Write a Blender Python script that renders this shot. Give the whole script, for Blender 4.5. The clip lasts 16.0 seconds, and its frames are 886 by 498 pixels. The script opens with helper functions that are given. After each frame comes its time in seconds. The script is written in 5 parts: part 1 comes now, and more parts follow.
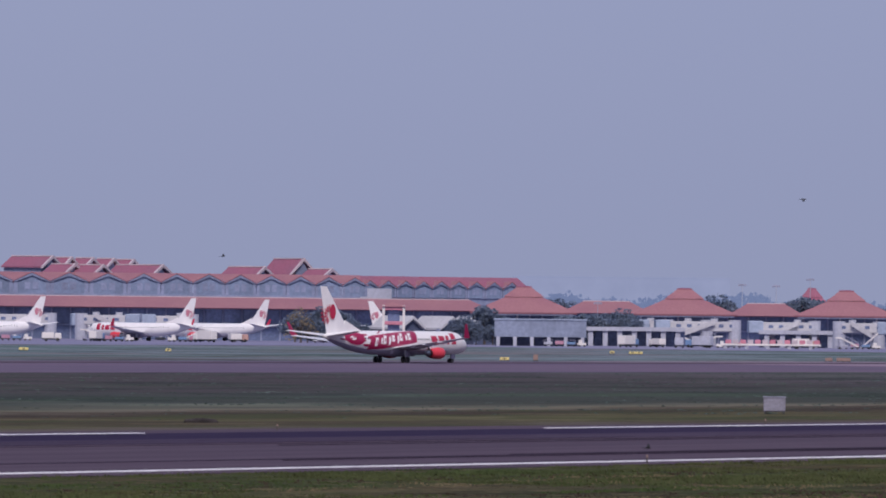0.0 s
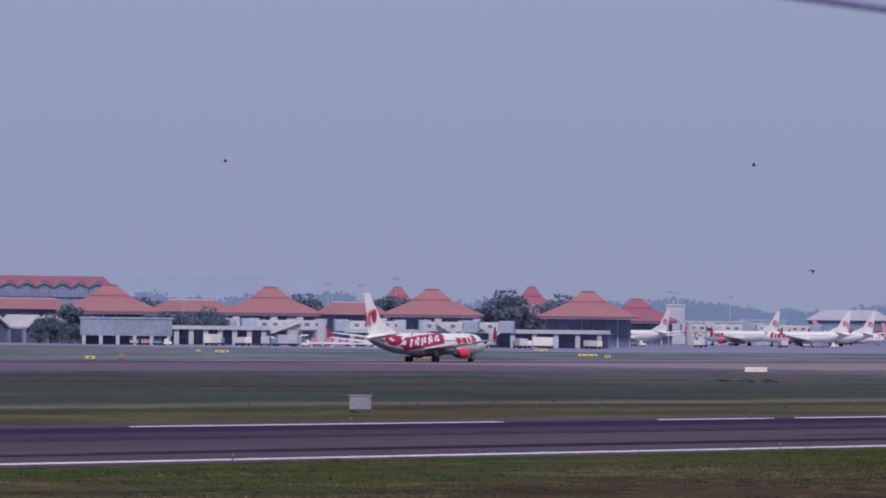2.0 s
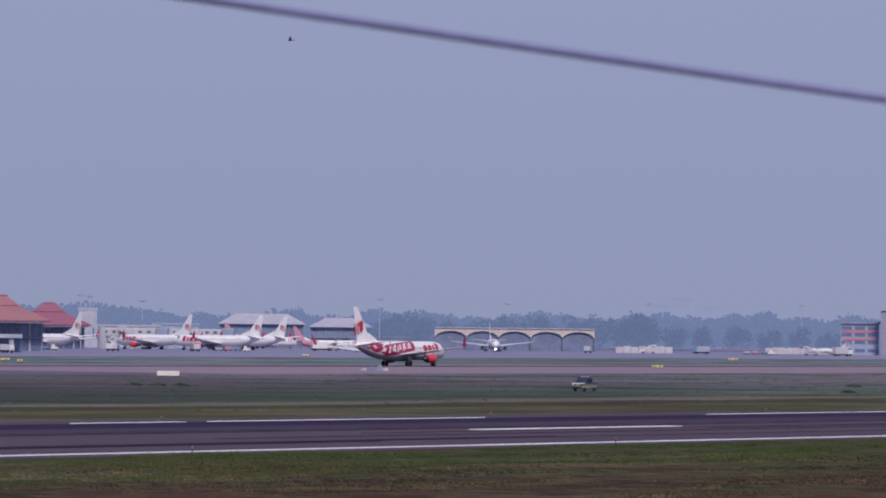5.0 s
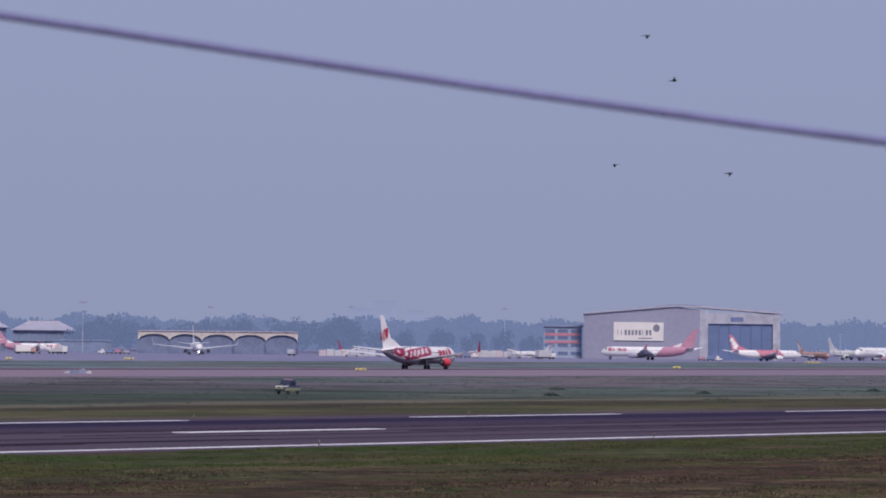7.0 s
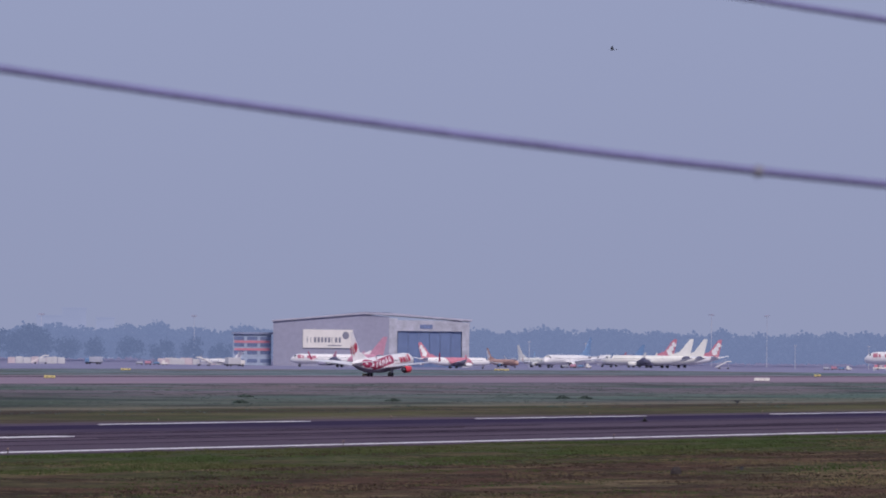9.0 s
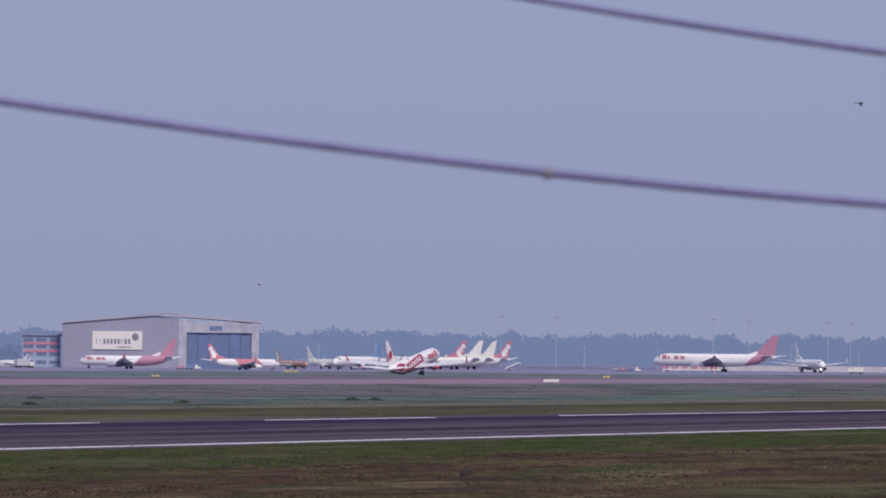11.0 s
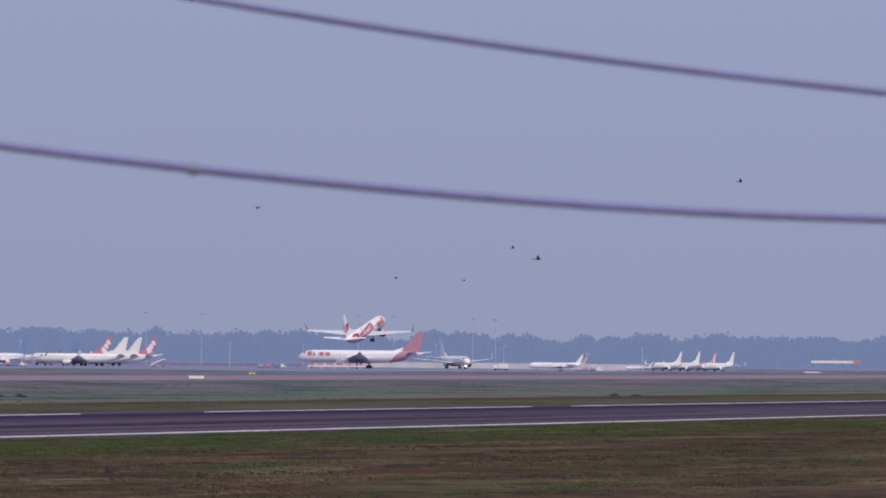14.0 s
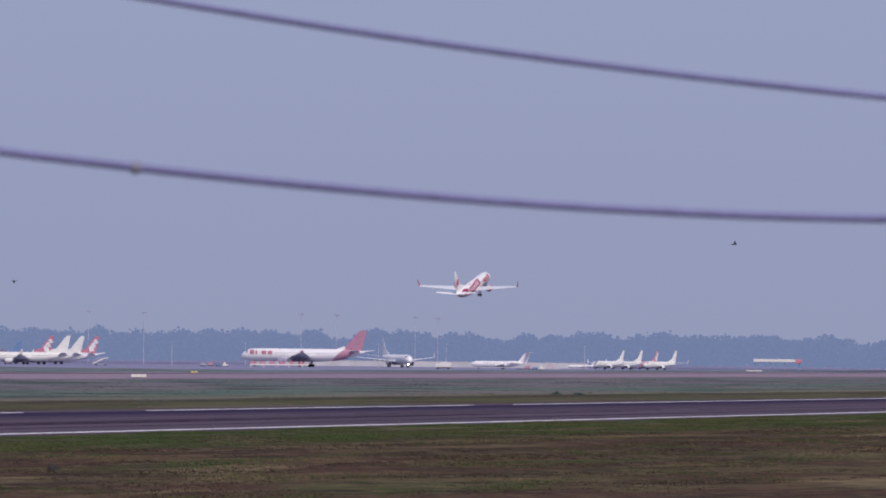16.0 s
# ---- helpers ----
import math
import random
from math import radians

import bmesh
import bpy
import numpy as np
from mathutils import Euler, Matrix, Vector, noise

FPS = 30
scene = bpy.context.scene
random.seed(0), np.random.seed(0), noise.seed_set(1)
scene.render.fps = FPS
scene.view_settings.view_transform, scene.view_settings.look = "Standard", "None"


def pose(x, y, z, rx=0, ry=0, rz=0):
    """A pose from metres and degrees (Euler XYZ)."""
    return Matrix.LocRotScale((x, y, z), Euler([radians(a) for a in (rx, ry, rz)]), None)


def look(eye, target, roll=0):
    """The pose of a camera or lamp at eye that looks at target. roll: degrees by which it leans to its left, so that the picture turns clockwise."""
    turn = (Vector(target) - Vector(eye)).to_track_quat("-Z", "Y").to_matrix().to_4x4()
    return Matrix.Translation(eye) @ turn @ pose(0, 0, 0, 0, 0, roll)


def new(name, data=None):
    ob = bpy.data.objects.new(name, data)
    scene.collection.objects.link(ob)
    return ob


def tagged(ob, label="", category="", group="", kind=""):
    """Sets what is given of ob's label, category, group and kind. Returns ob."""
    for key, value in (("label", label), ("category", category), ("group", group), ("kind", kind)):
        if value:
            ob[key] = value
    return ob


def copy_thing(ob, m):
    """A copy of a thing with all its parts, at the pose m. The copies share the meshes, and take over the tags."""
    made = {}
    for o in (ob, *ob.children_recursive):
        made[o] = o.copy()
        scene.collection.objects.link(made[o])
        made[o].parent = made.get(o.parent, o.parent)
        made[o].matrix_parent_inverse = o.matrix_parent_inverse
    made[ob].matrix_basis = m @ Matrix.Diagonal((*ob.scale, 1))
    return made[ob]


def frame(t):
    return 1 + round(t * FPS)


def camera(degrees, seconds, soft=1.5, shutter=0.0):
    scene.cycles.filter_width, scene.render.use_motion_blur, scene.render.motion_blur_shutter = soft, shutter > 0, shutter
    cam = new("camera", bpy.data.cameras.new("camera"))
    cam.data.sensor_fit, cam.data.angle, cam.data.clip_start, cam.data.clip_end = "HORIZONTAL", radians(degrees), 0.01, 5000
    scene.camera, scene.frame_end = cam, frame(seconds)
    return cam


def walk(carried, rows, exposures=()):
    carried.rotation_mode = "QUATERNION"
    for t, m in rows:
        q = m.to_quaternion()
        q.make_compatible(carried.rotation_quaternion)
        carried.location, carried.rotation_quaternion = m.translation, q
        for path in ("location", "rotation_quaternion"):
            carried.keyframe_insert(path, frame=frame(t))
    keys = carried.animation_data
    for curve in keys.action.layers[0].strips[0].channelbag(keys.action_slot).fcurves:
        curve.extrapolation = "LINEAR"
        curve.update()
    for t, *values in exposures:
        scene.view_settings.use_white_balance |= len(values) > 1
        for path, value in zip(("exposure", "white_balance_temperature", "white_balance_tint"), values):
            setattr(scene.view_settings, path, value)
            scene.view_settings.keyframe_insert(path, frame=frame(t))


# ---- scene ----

# The plan: the camera stands at the origin on a roof; +x is the way the aircraft take off, +y is across the runways.
EYE = 7.578
cam = camera(7.476, 16.0, soft=1.9)
cam.data.dof.use_dof = True
cam.data.dof.focus_distance = 1500.0
cam.data.dof.aperture_fstop = 5.8
LEAN = 0.62
# seconds, bearing from the runway's line, degrees up
PAN = [
    (0.0, 35.22, 0.587), (0.5, 33.955, 0.592), (1.0, 33.481, 0.59), (1.5, 32.697, 0.604), (2.0, 31.723, 0.613),
    (2.5, 30.632, 0.646), (3.0, 29.427, 0.672), (3.5, 28.249, 0.687), (3.7, 27.946, 0.683), (5.8, 25.9, 0.719),
    (6.0, 25.598, 0.723), (6.5, 24.911, 0.741), (7.0, 24.256, 0.749), (7.5, 23.569, 0.768), (8.0, 23.016, 0.785),
    (8.5, 22.513, 0.845), (9.0, 21.633, 0.839), (9.5, 21.043, 0.877), (10.0, 20.264, 0.904), (10.2, 20.107, 0.9),
    (12.3, 19.059, 0.836), (12.5, 18.758, 0.84), (13.0, 18.081, 0.849), (13.5, 17.366, 0.863), (14.0, 16.859, 0.873),
    (14.5, 16.688, 0.898), (15.0, 16.421, 0.883), (15.5, 16.409, 0.873), (16.0, 16.372, 0.866),
]


def aim(b, up):
    b, up = radians(b), radians(up)
    eye = Vector((0, 0, EYE))
    return look(eye, eye + 1000 * Vector((math.cos(b) * math.cos(up), math.sin(b) * math.cos(up), math.sin(up))), LEAN)


walk(cam, [(t, aim(b, up)) for t, b, up in PAN],
     [(0.0, 0.0, 6360, 9.5), (3.5, 0.0, 6340, 9), (7.0, 0.0, 6340, 8.8), (10.0, 0.03, 6430, 8.4), (16.0, 0.06, 6460, 8.2)])

# ---- light: a bright hazy sky and a soft high sun ----
SUN_UP, SUN_SIDE = 43.0, -142.0
world = bpy.data.worlds.new("hazy_sky")
scene.world = world
world.use_nodes = True
wn, wl = world.node_tree.nodes, world.node_tree.links
back = wn["Background"]
sky = wn.new("ShaderNodeTexSky")
sky.sky_type, sky.sun_disc = "NISHITA", False
sky.sun_elevation, sky.sun_rotation = radians(SUN_UP), radians(90 - SUN_SIDE)
sky.dust_density, sky.air_density = 4.0, 1.2
dim = wn.new("ShaderNodeMix")
dim.data_type, dim.blend_type = "RGBA", "MIX"
dim.inputs[0].default_value = 0.9
wl.new(sky.outputs[0], dim.inputs[6])
rise = wn.new("ShaderNodeValToRGB")
height, place = wn.new("ShaderNodeSeparateXYZ"), wn.new("ShaderNodeTexCoord")
wl.new(place.outputs["Generated"], height.inputs[0])
wl.new(height.outputs[2], rise.inputs[0])
for e, (p, c) in zip(rise.color_ramp.elements, ((0.0, (3.14, 3.42, 5.12)), (0.06, (3.14, 3.48, 5.42)))):
    e.position, e.color = p, (*c, 1)
wl.new(rise.outputs[0], dim.inputs[7])
wl.new(dim.outputs[2], back.inputs[0])
back.inputs[1].default_value = 0.1
sun = new("sun", bpy.data.lights.new("sun", "SUN"))
sun.data.energy, sun.data.angle, sun.data.color = 2.5, radians(10), (1.0, 0.89, 0.85)
su, ss = radians(SUN_UP), radians(SUN_SIDE)
sun.matrix_world = look((0, 0, 500), (-math.cos(su) * math.cos(ss), -math.cos(su) * math.sin(ss), 500 - math.sin(su)))


# ---- materials ----
def mat(name, color, rough=0.6, metal=0.0, vary=0.12, scale=1.0, bump=0.0, second=None, stretch=(1, 1, 1), spec=0.5):
    """A surface with two scales of variation; second: another colour that shows in patches."""
    m = bpy.data.materials.new(name)
    m.use_nodes = True
    n, l = m.node_tree.nodes, m.node_tree.links
    bsdf = n["Principled BSDF"]
    bsdf.inputs["Roughness"].default_value, bsdf.inputs["Metallic"].default_value = rough, metal
    bsdf.inputs["Specular IOR Level"].default_value = spec
    tc, mp = n.new("ShaderNodeTexCoord"), n.new("ShaderNodeMapping")
    mp.inputs["Scale"].default_value = stretch
    l.new(tc.outputs["Object"], mp.inputs[0])
    big, fine = n.new("ShaderNodeTexNoise"), n.new("ShaderNodeTexNoise")
    big.inputs["Scale"].default_value, fine.inputs["Scale"].default_value = 0.25 * scale, 3.0 * scale
    big.inputs["Detail"].default_value, fine.inputs["Detail"].default_value = 4, 5
    for t in (big, fine):
        l.new(mp.outputs[0], t.inputs[0])
    a = n.new("ShaderNodeMix")
    a.data_type = "RGBA"
    second = second or tuple(c * (1 - 2 * vary) for c in color)
    a.inputs[6].default_value, a.inputs[7].default_value = (*color, 1), (*second, 1)
    ramp = n.new("ShaderNodeMapRange")
    ramp.inputs[1].default_value, ramp.inputs[2].default_value = 0.38, 0.66
    l.new(big.outputs[0], ramp.inputs[0])
    l.new(ramp.outputs[0], a.inputs[0])
    b = n.new("ShaderNodeMix")
    b.data_type, b.blend_type = "RGBA", "MULTIPLY"
    b.inputs[0].default_value = 1
    r2 = n.new("ShaderNodeMapRange")
    r2.inputs[1].default_value, r2.inputs[2].default_value = 0.3, 0.7
    r2.inputs[3].default_value, r2.inputs[4].default_value = 1 - vary, 1 + vary
    l.new(fine.outputs[0], r2.inputs[0])
    l.new(a.outputs[2], b.inputs[6])
    l.new(r2.outputs[0], b.inputs[7])
    l.new(b.outputs[2], bsdf.inputs["Base Color"])
    if bump:
        bp = n.new("ShaderNodeBump")
        bp.inputs["Strength"].default_value, bp.inputs["Distance"].default_value = bump, 0.05
        l.new(fine.outputs[0], bp.inputs["Height"])
        l.new(bp.outputs[0], bsdf.inputs["Normal"])
    return m


def glow(name, color, power):
    m = bpy.data.materials.new(name)
    m.use_nodes = True
    bsdf = m.node_tree.nodes["Principled BSDF"]
    bsdf.inputs["Base Color"].default_value = (*color, 1)
    bsdf.inputs["Emission Color"].default_value = (*color, 1)
    bsdf.inputs["Emission Strength"].default_value = power
    return m


def far_mat(name, color, haze_glow, power, scale):
    """Far woods and walls that close the view: a backdrop that glows as haze."""
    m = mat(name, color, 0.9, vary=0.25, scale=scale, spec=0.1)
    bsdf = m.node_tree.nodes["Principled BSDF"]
    bsdf.inputs["Emission Color"].default_value = (*haze_glow, 1)
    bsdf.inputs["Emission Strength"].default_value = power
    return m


def leaf_mat(name, color):
    """Leaves that let part of the light through."""
    m = mat(name, color, 0.85, vary=0.2, scale=1.5, spec=0.12)
    n, l = m.node_tree.nodes, m.node_tree.links
    bsdf, out = n["Principled BSDF"], n["Material Output"]
    thin, mix = n.new("ShaderNodeBsdfTranslucent"), n.new("ShaderNodeMixShader")
    l.new(bsdf.inputs["Base Color"].links[0].from_socket, thin.inputs[0])
    mix.inputs[0].default_value = 0.5
    l.new(bsdf.outputs[0], mix.inputs[1])
    l.new(thin.outputs[0], mix.inputs[2])
    l.new(mix.outputs[0], out.inputs[0])
    return m


def ground_mat():
    """Mown airfield: bands of dry, green and bare ground along the runways, broken by patches; haze tints the far
    bands.
    """
    m = bpy.data.materials.new("airfield_grass")
    m.use_nodes = True
    n, l = m.node_tree.nodes, m.node_tree.links
    bsdf = n["Principled BSDF"]
    bsdf.inputs["Roughness"].default_value, bsdf.inputs["Specular IOR Level"].default_value = 0.95, 0.03
    tc = n.new("ShaderNodeTexCoord")

    def noise_tex(scale, stretch, detail=5, rough=0.6):
        mp, t = n.new("ShaderNodeMapping"), n.new("ShaderNodeTexNoise")
        mp.inputs["Scale"].default_value = stretch
        l.new(tc.outputs["Object"], mp.inputs[0])
        l.new(mp.outputs[0], t.inputs[0])
        t.inputs["Scale"].default_value, t.inputs["Detail"].default_value, t.inputs["Roughness"].default_value = scale, detail, rough
        return t.outputs[0]

    sep = n.new("ShaderNodeSeparateXYZ")
    l.new(tc.outputs["Object"], sep.inputs[0])
    # the band's place, shifted by noise so that no edge is straight
    sh = n.new("ShaderNodeMath")
    sh.operation = "MULTIPLY_ADD"
    l.new(noise_tex(0.012, (1, 1.6, 1)), sh.inputs[0])
    sh.inputs[1].default_value = 26.0
    ad = n.new("ShaderNodeMath")
    ad.operation = "ADD"
    l.new(sep.outputs[1], ad.inputs[0])
    ad.inputs[1].default_value = -13.0
    l.new(ad.outputs[0], sh.inputs[2])
    fine = n.new("ShaderNodeMath")
    fine.operation = "MULTIPLY_ADD"
    l.new(noise_tex(0.09, (0.7, 0.5, 1), 6, 0.65), fine.inputs[0])
    fine.inputs[1].default_value = 22.0
    off = n.new("ShaderNodeMath")
    off.operation = "ADD"
    l.new(sh.outputs[0], off.inputs[0])
    off.inputs[1].default_value = -11.0
    l.new(off.outputs[0], fine.inputs[2])
    dv = n.new("ShaderNodeMath")
    dv.operation = "DIVIDE"
    l.new(fine.outputs[0], dv.inputs[0])
    dv.inputs[1].default_value = 1000.0
    ramp = n.new("ShaderNodeValToRGB")
    l.new(dv.outputs[0], ramp.inputs[0])
    # the stops beyond 0.34 are lifted and blued as haze
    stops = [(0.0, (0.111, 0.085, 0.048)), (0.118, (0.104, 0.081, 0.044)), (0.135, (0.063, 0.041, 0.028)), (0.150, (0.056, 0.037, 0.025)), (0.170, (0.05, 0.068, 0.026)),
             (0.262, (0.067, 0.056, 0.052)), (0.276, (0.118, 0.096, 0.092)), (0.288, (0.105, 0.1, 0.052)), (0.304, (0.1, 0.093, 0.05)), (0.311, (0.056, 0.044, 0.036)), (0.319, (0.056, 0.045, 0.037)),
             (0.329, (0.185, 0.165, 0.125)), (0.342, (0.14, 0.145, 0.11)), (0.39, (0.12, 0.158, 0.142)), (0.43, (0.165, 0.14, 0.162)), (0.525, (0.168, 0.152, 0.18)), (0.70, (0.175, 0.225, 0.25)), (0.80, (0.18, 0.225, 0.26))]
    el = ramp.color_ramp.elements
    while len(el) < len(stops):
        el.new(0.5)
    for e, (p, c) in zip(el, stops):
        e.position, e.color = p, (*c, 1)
    last = ramp.outputs[0]

    def zone(y0, y1, axis=None):
        """1 on one side of a line along or across the runways, 0 on the other."""
        mr = n.new("ShaderNodeMapRange")
        mr.inputs[1].default_value, mr.inputs[2].default_value = y0, y1
        l.new(axis or fine.outputs[0], mr.inputs[0])
        return mr.outputs[0]

    near, middle, less_haze = zone(270, 255), zone(330, 345), zone(1020, 680, sep.outputs[0])
    both = n.new("ShaderNodeMath")
    both.operation = "MULTIPLY"
    l.new(less_haze, both.inputs[0])
    l.new(middle, both.inputs[1])
    rest = n.new("ShaderNodeMath")
    rest.operation = "SUBTRACT"
    l.new(middle, rest.inputs[0])
    l.new(both.outputs[0], rest.inputs[1])
    hazed_zone = rest.outputs[0]

    def patch(col, fac, lo, hi, amount, where):
        nonlocal last
        mr, mx, mu = n.new("ShaderNodeMapRange"), n.new("ShaderNodeMix"), n.new("ShaderNodeMath")
        mr.inputs[1].default_value, mr.inputs[2].default_value, mr.inputs[4].default_value = lo, hi, amount
        l.new(fac, mr.inputs[0])
        mu.operation = "MULTIPLY"
        l.new(mr.outputs[0], mu.inputs[0])
        l.new(where, mu.inputs[1])
        mx.data_type = "RGBA"
        l.new(mu.outputs[0], mx.inputs[0])
        l.new(last, mx.inputs[6])
        mx.inputs[7].default_value = (*col, 1)
        last = mx.outputs[2]

    # mown ground before the runway: dry straw, bare red-brown soil, fresh green
    patch((0.105, 0.085, 0.048), noise_tex(0.024, (0.7, 1.3, 1)), 0.47, 0.6, 0.8, near)
    patch((0.082, 0.044, 0.032), noise_tex(0.03, (0.55, 1.7, 5)), 0.42, 0.52, 0.92, near)
    patch((0.056, 0.072, 0.027), noise_tex(0.04, (0.5, 1.5, 3)), 0.53, 0.63, 0.7, near)
    patch((0.2, 0.155, 0.085), noise_tex(0.045, (0.4, 1.6, 9)), 0.55, 0.64, 0.75, near)
    patch((0.024, 0.019, 0.016), noise_tex(0.11, (0.6, 0.9, 1), 6, 0.7), 0.48, 0.6, 0.65, near)
    def times(a, b):
        mu = n.new("ShaderNodeMath")
        mu.operation = "MULTIPLY"
        l.new(a, mu.inputs[0])
        l.new(b, mu.inputs[1])
        return mu.outputs[0]

    # the green verge along the runway
    patch((0.05, 0.068, 0.026), noise_tex(0.03, (0.6, 1.4, 11)), 0.36, 0.52, 0.85, times(zone(158, 176), zone(230, 205)))
    # the shoulder beyond the runway: olive turf with brown, straw and green in it
    shoulder = times(zone(262, 274), zone(334, 322))
    patch((0.06, 0.046, 0.036), noise_tex(0.03, (0.5, 1.6, 13)), 0.46, 0.58, 0.8, shoulder)
    patch((0.06, 0.072, 0.034), noise_tex(0.045, (0.5, 1.5, 15)), 0.49, 0.59, 0.75, shoulder)
    patch((0.16, 0.135, 0.08), noise_tex(0.06, (0.6, 1.4, 17), 6, 0.7), 0.54, 0.64, 0.6, shoulder)
    patch((0.035, 0.032, 0.026), noise_tex(0.16, (1, 1, 19), 6, 0.75), 0.52, 0.63, 0.6, shoulder)
    # darker turf towards the terminal end, where less haze is painted in
    patch((0.045, 0.048, 0.044), noise_tex(0.015, (0.6, 1.6, 8)), 0.3, 0.44, 0.85, both.outputs[0])
    # turf between the runways: blue-green and mauve patches with haze in their colour
    patch((0.175, 0.14, 0.148), noise_tex(0.012, (0.5, 1.6, 2)), 0.47, 0.58, 0.75, hazed_zone)
    patch((0.085, 0.135, 0.118), noise_tex(0.02, (0.35, 1.7, 6)), 0.5, 0.58, 0.8, hazed_zone)
    patch((0.06, 0.085, 0.058), noise_tex(0.022, (0.4, 1.5, 7)), 0.5, 0.58, 0.75, both.outputs[0])
    patch((0.075, 0.06, 0.068), noise_tex(0.02, (0.4, 1.5, 4)), 0.36, 0.5, 0.75, times(both.outputs[0], zone(385, 430)))
    patch((0.03, 0.036, 0.036), noise_tex(0.04, (0.6, 0.9, 3), 6, 0.7), 0.5, 0.6, 0.7, middle)
    # single tufts and straws, longer along the runway
    patch((0.19, 0.155, 0.09), noise_tex(0.35, (1, 1, 2), 6, 0.75), 0.52, 0.64, 0.6, near)
    patch((0.014, 0.015, 0.01), noise_tex(0.4, (1, 1, 4), 6, 0.75), 0.5, 0.62, 0.65, near)
    patch((0.27, 0.24, 0.2), noise_tex(0.12, (1, 1, 7), 6, 0.75), 0.56, 0.66, 0.35, hazed_zone)
    patch((0.06, 0.08, 0.07), noise_tex(0.1, (1, 1, 5), 6, 0.75), 0.54, 0.64, 0.6, middle)
    l.new(last, bsdf.inputs["Base Color"])
    bp = n.new("ShaderNodeBump")
    bp.inputs["Distance"].default_value = 0.2
    l.new(noise_tex(1.5, (1, 1, 1)), bp.inputs["Height"])
    l.new(bp.outputs[0], bsdf.inputs["Normal"])
    return m


